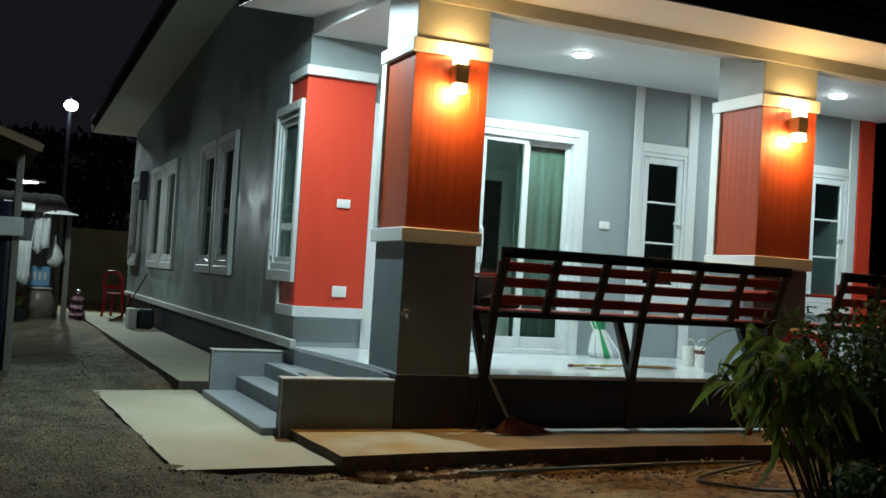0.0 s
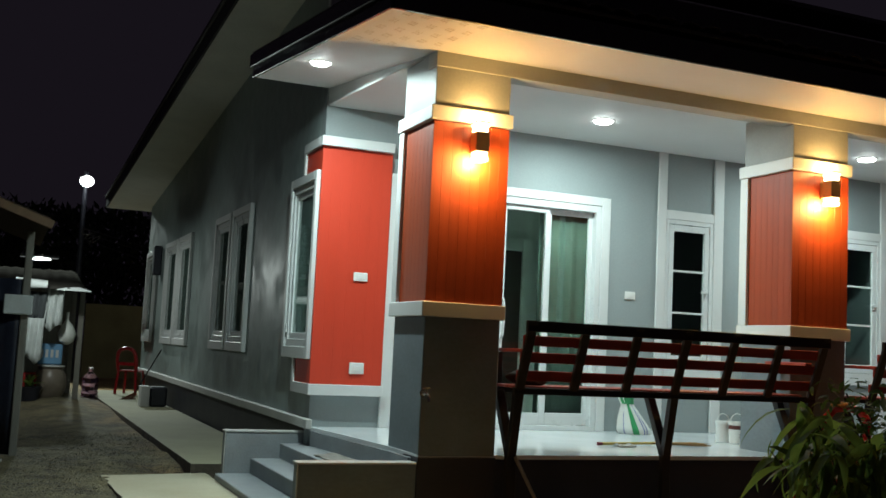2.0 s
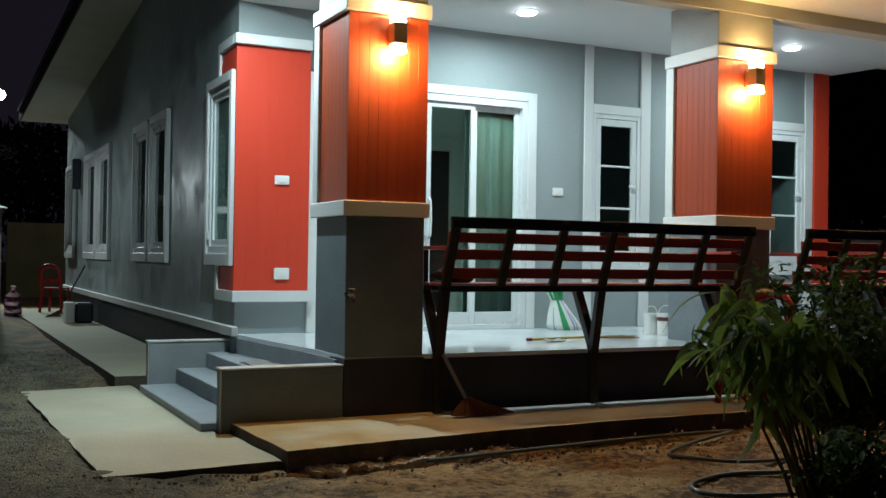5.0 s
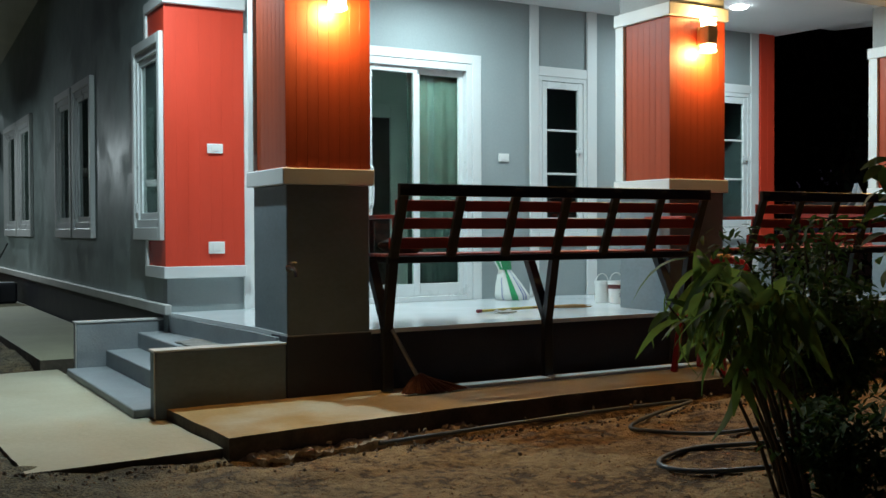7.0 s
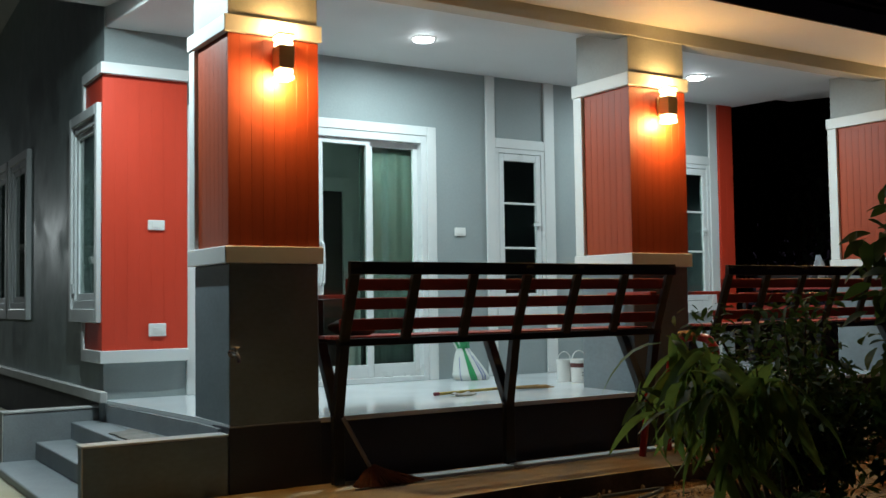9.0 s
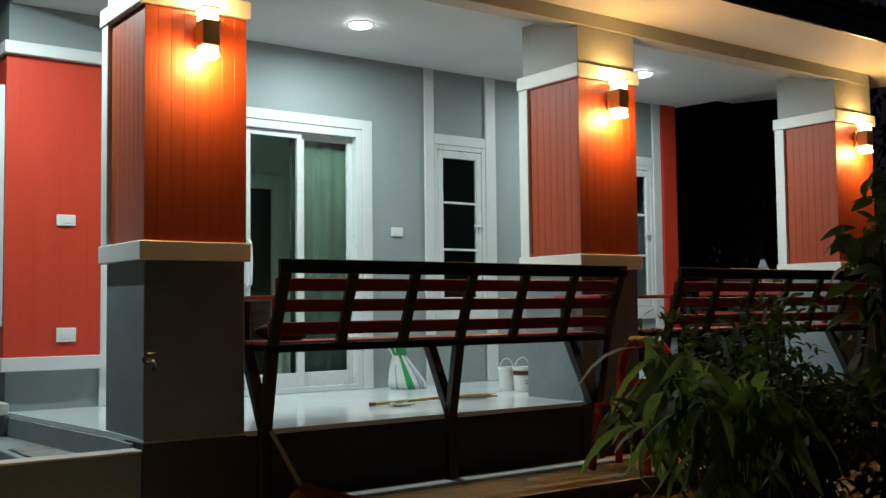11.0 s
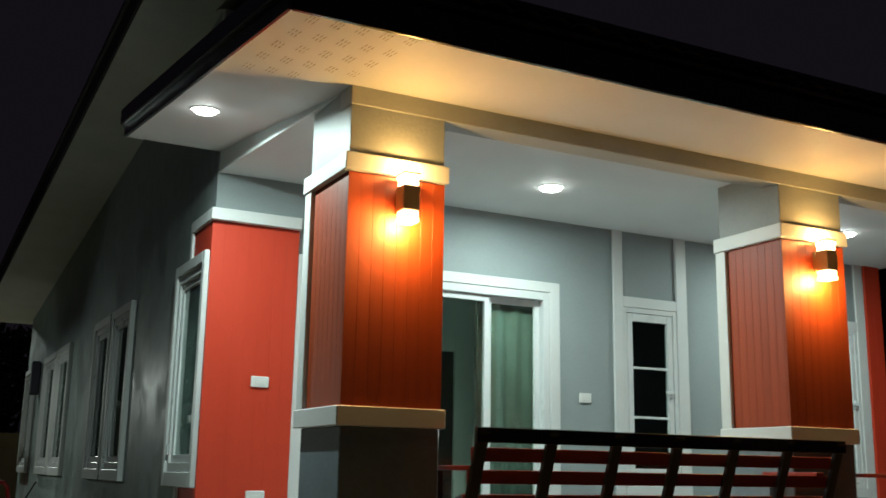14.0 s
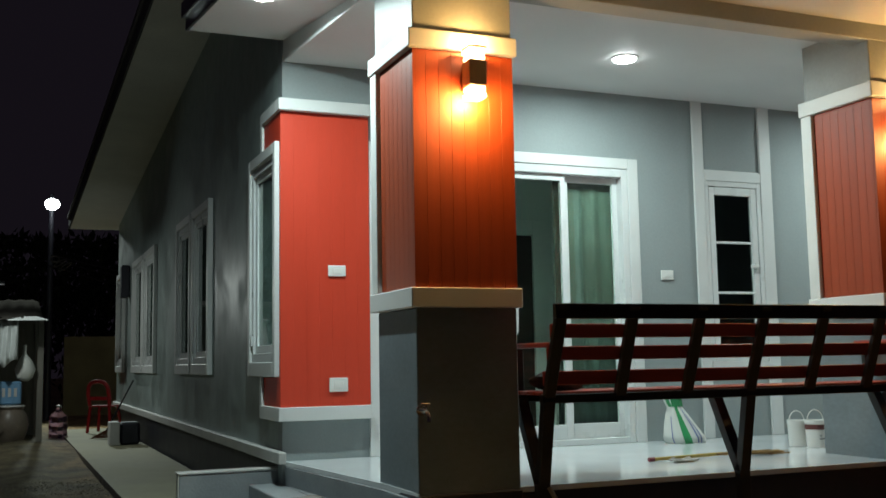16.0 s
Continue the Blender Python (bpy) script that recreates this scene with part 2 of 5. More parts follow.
def bar(bm, a, b, wide, deep):
    """A square bar from a to b, wide along x."""
    a, b = Vector(a), Vector(b)
    d = (b - a).normalized()
    side = Vector((1, 0, 0)) if abs(d.x) < 0.9 else Vector((0, 0, 1))
    other = d.cross(side).normalized()
    side = other.cross(d).normalized()
    m = Matrix((side, other, d)).transposed().to_4x4()
    m = Matrix.Translation((a + b) / 2) @ m @ Matrix.Diagonal((wide, deep, (b - a).length, 1))
    bmesh.ops.create_cube(bm, size=1, matrix=m)


def lathe(bm, profile, centre, n=20):
    rings = []
    for r, z in profile:
        rings.append([bm.verts.new((centre[0] + r * math.cos(2 * math.pi * i / n), centre[1] + r * math.sin(2 * math.pi * i / n), centre[2] + z)) for i in range(n)])
    for a, b in zip(rings, rings[1:]):
        for i in range(n):
            bm.faces.new((a[i], a[(i + 1) % n], b[(i + 1) % n], b[i]))
    bm.faces.new(list(reversed(rings[0])))
    bm.faces.new(rings[-1])


def prism(bm, corners, z0, z1):
    low, top = [bm.verts.new((x, y, z0)) for x, y in corners], [bm.verts.new((x, y, z1)) for x, y in corners]
    bm.faces.new(low[::-1]), bm.faces.new(top)
    for i in range(len(corners)):
        j = (i + 1) % len(corners)
        bm.faces.new((low[i], low[j], top[j], top[i]))


def as_mesh(name, bm, mat, bevel=0.0, smooth=False):
    if bevel:
        bmesh.ops.bevel(bm, geom=bm.edges[:], offset=bevel, segments=1, affect="EDGES", clamp_overlap=True)
    bmesh.ops.recalc_face_normals(bm, faces=bm.faces[:])
    me = bpy.data.meshes.new(name)
    bm.to_mesh(me)
    bm.free()
    me.materials.append(mat)
    if smooth:
        me.polygons.foreach_set("use_smooth", [True] * len(me.polygons))
        me.set_sharp_from_angle(angle=radians(40))
    return me


def part(name, bm, mat, parent, label="", bevel=0.003, smooth=False):
    ob = new(name, as_mesh(name, bm, mat, bevel, smooth))
    ob.parent = parent
    if parent is not None:
        ob.matrix_parent_inverse = parent.matrix_world.inverted()
    return tagged(ob, label)


def boxpart(name, dims, mat, parent, label="", bevel=0.003):
    bm = bmesh.new()
    bx(bm, *dims)
    return part(name, bm, mat, parent, label, bevel)


def solid(name, bm, mat, label, category, bevel=0.003, smooth=False, kind="structure"):
    return tagged(new(name, as_mesh(name, bm, mat, bevel, smooth)), label, category, kind=kind)


def thing(name, label, category, place=(0, 0, 0), group="", kind=""):
    ob = new(name)
    ob.location = place
    ob.matrix_world = Matrix.Translation(place)
    return tagged(ob, label, category, group, kind)


# ---- ground ----
FLOOR, SLAB, PAD = 0.60, 0.21, 0.15


def slab_edge(x):
    """The front edge of the porch slab."""
    run = [(-0.66, -0.96), (-0.27, -0.9), (0.8, -0.79), (1.62, -0.74)]
    for (xa, ya), (xb, yb) in zip(run, run[1:]):
        if x <= xb:
            return ya + (yb - ya) * (max(x, xa) - xa) / (xb - xa)
    return -0.74


def ground_height(x, y):
    h = 0.09 + 0.03 * noise.noise((x * 0.9, y * 0.9, 0)) + 0.018 * noise.noise((x * 3.1, y * 3.1, 4)) + 0.01 * noise.noise((x * 9, y * 9, 8))
    if x < -1.3:
        h += 0.045 * min(1, (-1.3 - x) / 0.35)
    if -2.0 < x < -0.6 and -1.7 < y < -0.8:
        h += 0.022 * min(1, (x + 2.0) / 0.3, (-0.6 - x) / 0.1, (y + 1.7) / 0.4)
    if y > 2.75 and x < -0.95:
        h += 0.07 * min(1, (y - 2.75) / 0.4) * max(0.0, 1 - max(0.0, -1.1 - x) / 0.9)
    if y < -1.0 and x > -0.6:
        h += 0.012 * noise.noise((x * 22, y * 22, 2))
    if -0.9 < x:
        h -= 0.075 * math.exp(-(((y - slab_edge(x) + 0.115) / 0.045) ** 2))
    h += 0.012 * noise.noise((x * 6, y * 6, 14))
    h += 0.16 * math.exp(-((x + 1.75) ** 2 / 0.5 + (y - 10.6) ** 2 / 3.0))
    return h


def spaced(lo, hi, near0, near1, step, far):
    out, v = [], near0
    while v < near1:
        out.append(v)
        v += step
    grow, v = step, near0
    left = []
    while v > lo:
        grow *= 1.35
        v -= grow
        left.append(max(v, lo))
    grow, v = step, out[-1]
    while v < hi:
        grow *= 1.35
        v += grow
        out.append(min(v, hi))
    return left[::-1] + out


gx, gy = spaced(-90, 90, -4.0, 4.5, 0.045, 90), spaced(-60, 120, -3.6, 3.0, 0.035, 90)
gverts = [(x, y, ground_height(x, y)) for y in gy for x in gx]
nx = len(gx)
gfaces = [(j * nx + i, j * nx + i + 1, (j + 1) * nx + i + 1, (j + 1) * nx + i) for j in range(len(gy) - 1) for i in range(nx - 1)]
gme = bpy.data.meshes.new("ground")
gme.from_pydata(gverts, [], gfaces)
gme.polygons.foreach_set("use_smooth", [True] * len(gme.polygons))


def ground_material():
    m = bpy.data.materials.new("soil_and_gravel")
    m.use_nodes = True
    n, l = m.node_tree.nodes, m.node_tree.links
    p = n["Principled BSDF"]
    p.inputs["Roughness"].default_value = 0.92
    tc = n.new("ShaderNodeTexCoord")
    sep = n.new("ShaderNodeSeparateXYZ")
    l.new(tc.outputs["Object"], sep.inputs[0])
    ns = []
    for scale, detail in ((1.3, 6), (19, 8), (70, 3)):
        node = n.new("ShaderNodeTexNoise")
        node.inputs["Scale"].default_value, node.inputs["Detail"].default_value = scale, detail
        l.new(tc.outputs["Object"], node.inputs["Vector"])
        ns.append(node)
    soil = n.new("ShaderNodeValToRGB")
    soil.color_ramp.elements[0].position, soil.color_ramp.elements[0].color = 0.44, (0.10, 0.058, 0.026, 1)
    soil.color_ramp.elements[1].position, soil.color_ramp.elements[1].color = 0.62, (0.38, 0.25, 0.11, 1)
    mid = soil.color_ramp.elements.new(0.495)
    mid.color = (0.25, 0.15, 0.06, 1)
    blot = n.new("ShaderNodeMath")
    blot.operation = "MULTIPLY_ADD"
    blot.inputs[1].default_value = 0.55
    wide = n.new("ShaderNodeTexNoise")
    wide.inputs["Scale"].default_value, wide.inputs["Detail"].default_value = 3.3, 5
    l.new(tc.outputs["Object"], wide.inputs["Vector"])
    half = n.new("ShaderNodeMath")
    half.operation = "MULTIPLY"
    half.inputs[1].default_value = 0.5
    l.new(wide.outputs["Fac"], half.inputs[0])
    l.new(ns[1].outputs["Fac"], blot.inputs[0]), l.new(half.outputs[0], blot.inputs[2])
    l.new(blot.outputs[0], soil.inputs[0])
    gravel = n.new("ShaderNodeValToRGB")
    gravel.color_ramp.elements[0].position, gravel.color_ramp.elements[0].color = 0.36, (0.034, 0.029, 0.018, 1)
    gravel.color_ramp.elements[1].position, gravel.color_ramp.elements[1].color = 0.70, (0.37, 0.32, 0.175, 1)
    gmid = gravel.color_ramp.elements.new(0.5)
    gmid.color = (0.17, 0.14, 0.076, 1)
    grit, patch = n.new("ShaderNodeMath"), n.new("ShaderNodeMath")
    grit.operation, patch.operation = "MULTIPLY_ADD", "MULTIPLY_ADD"
    grit.inputs[1].default_value, patch.inputs[1].default_value = 0.42, 0.3
    l.new(ns[1].outputs["Fac"], patch.inputs[0]), l.new(half.outputs[0], patch.inputs[2])
    half2 = n.new("ShaderNodeMath")
    half2.operation = "MULTIPLY"
    half2.inputs[1].default_value = 0.62
    l.new(patch.outputs[0], half2.inputs[0])
    l.new(ns[2].outputs["Fac"], grit.inputs[0]), l.new(half2.outputs[0], grit.inputs[2])
    l.new(grit.outputs[0], gravel.inputs[0])
    edge = n.new("ShaderNodeMath")
    edge.operation = "MULTIPLY_ADD"
    edge.inputs[1].default_value = 1.6
    l.new(ns[0].outputs["Fac"], edge.inputs[0]), l.new(sep.outputs[0], edge.inputs[2])
    fac = n.new("ShaderNodeMapRange")
    fac.inputs["From Min"].default_value, fac.inputs["From Max"].default_value = -0.6, 0.3
    l.new(edge.outputs[0], fac.inputs[0])
    mix = n.new("ShaderNodeMix")
    mix.data_type = "RGBA"
    l.new(fac.outputs[0], mix.inputs[0]), l.new(gravel.outputs[0], mix.inputs[6]), l.new(soil.outputs[0], mix.inputs[7])
    l.new(mix.outputs[2], p.inputs["Base Color"])
    add = n.new("ShaderNodeMath")
    l.new(ns[1].outputs["Fac"], add.inputs[0]), l.new(ns[2].outputs["Fac"], add.inputs[1])
    b = n.new("ShaderNodeBump")
    b.inputs["Strength"].default_value, b.inputs["Distance"].default_value = 0.85, 0.03
    l.new(add.outputs[0], b.inputs["Height"]), l.new(b.outputs[0], p.inputs["Normal"])
    return m


gme.materials.append(ground_material())
tagged(new("ground", gme), "bare reddish soil and grey gravel round the house", "ground", kind="structure")


def slab(name, corners, z0, z1, mat, label, rough_edge=0.012):
    """A cast slab with slightly uneven edges."""
    bm = bmesh.new()
    ring = []
    for (ax, ay), (cx, cy) in zip(corners, corners[1:] + corners[:1]):
        steps = max(2, int(math.hypot(cx - ax, cy - ay) / 0.12))
        for i in range(steps):
            u = i / steps
            x, y = ax + u * (cx - ax), ay + u * (cy - ay)
            ring.append((x + rough_edge * noise.noise((x * 5, y * 5, 1)), y + rough_edge * noise.noise((x * 5, y * 5, 7))))
    top = [bm.verts.new((x, y, z1)) for x, y in ring]
    low = [bm.verts.new((x, y, z0)) for x, y in ring]
    bm.faces.new(top)
    for i in range(len(ring)):
        # side faces take the second, darker concrete
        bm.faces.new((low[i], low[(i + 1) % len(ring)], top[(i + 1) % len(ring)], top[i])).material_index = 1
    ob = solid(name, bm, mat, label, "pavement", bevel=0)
    ob.data.materials.append(SLAB_RIM)
    return ob


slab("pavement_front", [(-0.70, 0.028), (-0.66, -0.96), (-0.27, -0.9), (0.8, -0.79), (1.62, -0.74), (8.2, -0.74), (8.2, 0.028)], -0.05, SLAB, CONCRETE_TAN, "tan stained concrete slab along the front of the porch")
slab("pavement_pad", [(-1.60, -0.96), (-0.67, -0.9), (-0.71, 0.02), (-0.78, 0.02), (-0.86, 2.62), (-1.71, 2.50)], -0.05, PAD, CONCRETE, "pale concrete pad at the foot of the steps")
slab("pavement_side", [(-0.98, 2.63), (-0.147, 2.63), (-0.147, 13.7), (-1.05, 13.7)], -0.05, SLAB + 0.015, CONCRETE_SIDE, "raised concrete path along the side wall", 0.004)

# ---- house walls ----
WX, WY = -0.14, 2.07
bm = bmesh.new()
cuts = [(0.55, 2.62, 0.6, 2.72), (3.36, 3.90, 1.18, 2.665), (5.56, 6.10, 1.18, 2.665)]
xs = sorted({WX, 6.45, *[c[0] for c in cuts], *[c[1] for c in cuts]})
for xa, xb in zip(xs, xs[1:]):
    hole = [c for c in cuts if c[0] <= xa and xb <= c[1]]
    if hole:
        if hole[0][2] > 0.61:
            bx(bm, xa, xb, WY, WY + 0.12, 0.1, hole[0][2])
        else:
            bx(bm, xa, xb, WY, WY + 0.12, 0.1, 0.598)
        bx(bm, xa, xb, WY, WY + 0.12, hole[0][3], 4.6)
    else:
        bx(bm, xa, xb, WY, WY + 0.12, 0.1, 4.6)
wall_front = solid("wall_front", bm, GREY, "pale blue-grey painted front wall of the house", "wall", 0)



def rake_z(y):
    """Underside of the main roof, which falls towards the back."""
    return 3.66 + 0.083 * (13.6 - y)


WINDOWS = [(2.09, 2.95), (4.66, 5.60), (5.70, 6.64), (8.48, 9.66), (9.76, 11.0), (12.28, 13.4)]
WZ0, WZ1 = 1.155, 2.765
bm = bmesh.new()
ys = [WY + 0.12, 13.6]
for a, b in WINDOWS:
    ys += [max(a + 0.07, WY + 0.13), b - 0.07]
ys = sorted(ys)
for n_, (ya, yb) in enumerate(zip(ys, ys[1:])):
    if n_ % 2:
        bx(bm, WX, WX + 0.12, ya, yb, 0.65, WZ0 + 0.07)
        bx(bm, WX, WX + 0.12, ya, yb, WZ1 - 0.07, 3.62)
    else:
        bx(bm, WX, WX + 0.12, ya, yb, 0.65, 3.62)
low_, top_ = [], []
for x in (WX, WX + 0.12):
    low_.append([bm.verts.new((x, y, 3.62)) for y in (WY + 0.12, 13.6)])
    top_.append([bm.verts.new((x, y, rake_z(y))) for y in (WY + 0.12, 13.6)])
(a, b), (c, d) = low_
(e, f), (g, h) = top_
for face in ((a, b, f, e), (c, g, h, d), (e, f, h, g), (a, e, g, c), (b, d, h, f)):
    bm.faces.new(face)
solid("wall_side", bm, SIDE, "dark grey painted side wall with streaky trowel marks", "wall", 0)
bm = bmesh.new()
bx(bm, WX + 0.03, WX + 0.12, WY + 0.12, 13.6, 0.1, 0.65)
solid("wall_side_plinth", bm, PLINTH, "dark recessed plinth under the side wall", "wall", 0)
bm = bmesh.new()
bx(bm, WX - 0.055, WX - 0.002, 1.95, 13.65, 0.59, 0.668)
solid("trim_side", bm, EDGE, "pale grey ledge along the foot of the side wall", "trim", 0.006)
bm = bmesh.new()
bx(bm, WX - 0.045, WX + 0.045, 1.99, WY - 0.002, 3.9, 4.585)
solid("trim_corner", bm, WHITE, "white corner strip on the wall above the porch roof", "trim", 0.004)
bm = bmesh.new()
bx(bm, WX + 0.12, 6.45, 13.48, 13.6, 0.1, 3.62)
bx(bm, 6.33, 6.45, WY + 0.12, 13.48, 0.1, 3.62)
solid("wall_rear", bm, SIDE, "plain grey rear walls that close the house", "wall", 0)
bm = bmesh.new()
bx(bm, WX + 0.12, 6.33, WY + 0.121, 13.48, 0.45, 0.596)
solid("floor_inside", bm, TILE, "white tiled floor inside the house", "floor", 0)
bm = bmesh.new()
bx(bm, WX + 0.12, 6.33, WY + 0.121, 13.48, 3.2, 3.3)
solid("ceiling_inside", bm, CEIL, "white ceiling inside the house", "ceiling", 0)
bm = bmesh.new()
bx(bm, WX + 0.12, 3.0, 4.0, 4.1, 0.6, 3.2)
bx(bm, 3.0, 3.1, WY + 0.121, 4.1, 0.6, 3.2)
solid("wall_inside", bm, INSIDE, "plain pale green wall inside the front room", "wall", 0)
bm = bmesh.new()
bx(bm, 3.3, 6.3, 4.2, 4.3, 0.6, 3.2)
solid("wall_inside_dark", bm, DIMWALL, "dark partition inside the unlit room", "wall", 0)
inner = thing("inner_door", "dark wooden door in a pale frame inside the front room", "door", (2.35, 4.0, FLOOR), kind="structure")
boxpart("door_leaf", (1.95, 2.75, 3.95, 3.998, 0.598, 2.42), WOODDOOR, inner)
for dims in ((1.83, 1.948, 3.93, 3.998, 0.598, 2.56), (2.752, 2.87, 3.93, 3.998, 0.598, 2.56), (1.948, 2.752, 3.93, 3.998, 2.422, 2.56)):
    boxpart("door_frame", dims, INSIDE, inner, "pale frame")

# ---- red corner panels ----


def corner_panel(name, xa, xb, back, side, top=2.962):
    t = thing(name, "red-orange painted corner panel framed by white trim", "wall panel", kind="structure")
    n_ = max(2, round((xb - xa) / 0.085))
    w = (xb - xa) / n_
    for i in range(n_):
        boxpart("panel", (xa + i * w, xa + (i + 1) * w, 2.033, 2.066, 0.955, top), RED, t, bevel=0.0008)
    if side < 0:
        for za, zb in ((0.955, 1.152), (2.768, 2.962)):
            boxpart("side_panel", (WX - 0.022, WX - 0.002, 2.067, back, za, zb), RED, t)
        boxpart("side_trim", (WX - 0.04, WX - 0.002, back, back + 0.06, 0.865, 1.153), WHITE, t)
        boxpart("side_trim", (WX - 0.04, WX - 0.002, back, back + 0.06, 2.767, 3.045), WHITE, t)
        boxpart("top_trim", (WX - 0.045, xb + 0.0, 1.985, 2.066, 2.963, 3.045), WHITE, t)
        boxpart("top_trim", (WX - 0.045, WX - 0.002, 2.067, back - 0.001, 2.963, 3.045), WHITE, t)
        boxpart("bottom_trim", (WX - 0.045, xb, 1.985, 2.066, 0.865, 0.954), WHITE, t)
        boxpart("bottom_trim", (WX - 0.045, WX - 0.002, 2.067, back - 0.001, 0.865, 0.954), WHITE, t)
    return t


corner_panel("corner_panel", WX - 0.022, 0.468, 2.52, -1)
corner_panel("corner_panel", 6.245, 6.452, 2.5, 1, 3.325)

# ---- porch floor, ceiling, beams ----



bm = bmesh.new()
prism(bm, [(0.036, 0.037), (6.75, 0.037), (6.52, WY - 0.002), (-0.125, WY - 0.002), (0.025, 0.5)], 0.57, FLOOR)
solid("floor", bm, TILE, "glossy white tiled porch floor", "floor", 0.003)
bm = bmesh.new()
prism(bm, [(0.04, 0.04), (6.745, 0.04), (6.515, WY - 0.002), (-0.115, WY - 0.002), (0.032, 0.5)], 0.05, 0.569)
solid("porch_plinth", bm, PLINTH, "black painted plinth below the porch floor", "plinth", 0.004)
bm = bmesh.new()
prism(bm, [(0.037, 0.19), (6.748, 0.19), (6.508, WY - 0.001), (-0.133, WY - 0.001)], 3.32, 3.326)
solid("ceiling", bm, CEIL, "smooth white porch ceiling", "ceiling", 0)
bm = bmesh.new()
bx(bm, 0.028, 6.753, 0.026, 0.189, 3.212, 3.42)
solid("beam_front", bm, BEAM, "painted beam over the porch pillars", "beam", 0.004)
bm = bmesh.new()
prism(bm, [(0.035, 0.19), (0.189, 0.19), (0.019, WY - 0.001), (-0.135, WY - 0.001)], 3.327, 3.50)
prism(bm, [(6.6, 0.19), (6.75, 0.19), (6.51, WY - 0.001), (6.36, WY - 0.001)], 3.327, 3.50)
solid("beam_side", bm, BEAM_LIT, "painted beams at the ends of the porch", "beam", 0.004)

# ---- porch roof ----
SLOPE = 0.075


def soffit_z(y):
    return 3.316 + SLOPE * (y - 0.03)


roof = thing("porch_roof", "low dark tiled porch roof with black fascia and white soffit", "roof", kind="structure")
RX0, RX1, RY0, RY1 = -0.687, 7.45, -0.825, 2.06


def verge(x, y):
    """The left verge runs slightly out of square."""
    return x - 0.0587 * (y - 0.5) if x < 0 else x


def sloped(bm, x0, x1, y0, y1, t0, t1):
    v = [bm.verts.new((verge(x, y), y, soffit_z(y) + t)) for t in (t0, t1) for x, y in ((x0, y0), (x1, y0), (x1, y1), (x0, y1))]
    for f in ((0, 3, 2, 1), (4, 5, 6, 7), (0, 1, 5, 4), (1, 2, 6, 5), (2, 3, 7, 6), (3, 0, 4, 7)):
        bm.faces.new([v[i] for i in f])


LX, LY, LH, LR = DOWN[0][0], DOWN[0][1], 0.11, 0.075
bm = bmesh.new()
sloped(bm, RX0, RX1, RY0, 0.0255, 0, 0.02)
sloped(bm, RX0, 0.0275, 0.0255, LY - LH, 0, 0.02)
sloped(bm, RX0, 0.0275, LY + LH, RY1, 0, 0.02)
v = [bm.verts.new((x, y, soffit_z(y) + t)) for t in (0, 0.02) for x, y in ((verge(RX0, LY), LY - LH), (LX - LH, LY - LH), (LX - LH, LY + LH), (verge(RX0, LY), LY + LH))]
w = [bm.verts.new((x, y, soffit_z(y) + t)) for t in (0, 0.02) for x, y in ((LX + LH, LY - LH), (0.0275, LY - LH), (0.0275, LY + LH), (LX + LH, LY + LH))]
for q in (v, w):
    for f in ((0, 3, 2, 1), (4, 5, 6, 7), (0, 1, 5, 4), (1, 2, 6, 5), (2, 3, 7, 6), (3, 0, 4, 7)):
        bm.faces.new([q[k] for k in f])
outer, inner_ = [], []
for k in range(40):
    a = 2 * math.pi * k / 40
    c, d = math.cos(a), math.sin(a)
    r = LH / max(abs(c), abs(d))
    outer.append(bm.verts.new((LX + r * c, LY + r * d, soffit_z(LY + r * d))))
    inner_.append(bm.verts.new((LX + LR * c, LY + LR * d, soffit_z(LY + LR * d))))
for k in range(40):
    bm.faces.new((outer[k], outer[(k + 1) % 40], inner_[(k + 1) % 40], inner_[k]))
sloped(bm, 6.754, RX1, 0.0255, RY1, 0, 0.02)
part("soffit", bm, CEIL, roof, "white soffit boards", 0)
bm = bmesh.new()
sloped(bm, RX0 - 0.022, RX0 - 0.001, RY0 - 0.022, RY1, -0.006, 0.075)
part("fascia", bm, FASCIA, roof, "black glossy fascia", 0.004)
bm = bmesh.new()
sloped(bm, RX0 - 0.052, RX0 - 0.001, RY0 - 0.052, RY1, 0.076, 0.185)
part("barge_board", bm, FASCIA, roof, "black glossy barge board", 0.006)
bm = bmesh.new()
sloped(bm, RX0, RX1, RY0 - 0.03, RY0 - 0.001, -0.006, 0.15)
part("fascia", bm, FASCIA, roof, "black glossy fascia", 0.004)
bm = bmesh.new()
sloped(bm, RX0 - 0.03, RX1, RY0 - 0.03, RY1, 0.187, 0.21)
part("roof_deck", bm, ROOF, roof, "", 0)
# rows of vent slots in the corner of the soffit
SLOT = material("dusty_vent", (0.40, 0.33, 0.23), 0.8, vary=0.2)
bm = bmesh.new()
for i in range(5):
    for j in range(5):
        cx, cy = -0.565 + i * 0.122, -0.765 + j * 0.203
        if j == 4 and i > 2:
            continue
        for a in (-0.021, 0.0, 0.021):
            for b in (-0.026, 0.026):
                sloped(bm, cx + a - 0.0015, cx + a + 0.0015, cy + b - 0.016 + a * 0.5, cy + b + 0.016 + a * 0.5, -0.002, -0.0006)
part("vent_slots", bm, SLOT, roof, "small dark vent slots", 0)

# ---- main roof ----
main = thing("main_roof", "dark main roof with a grey eave soffit over the side wall", "roof", kind="structure")


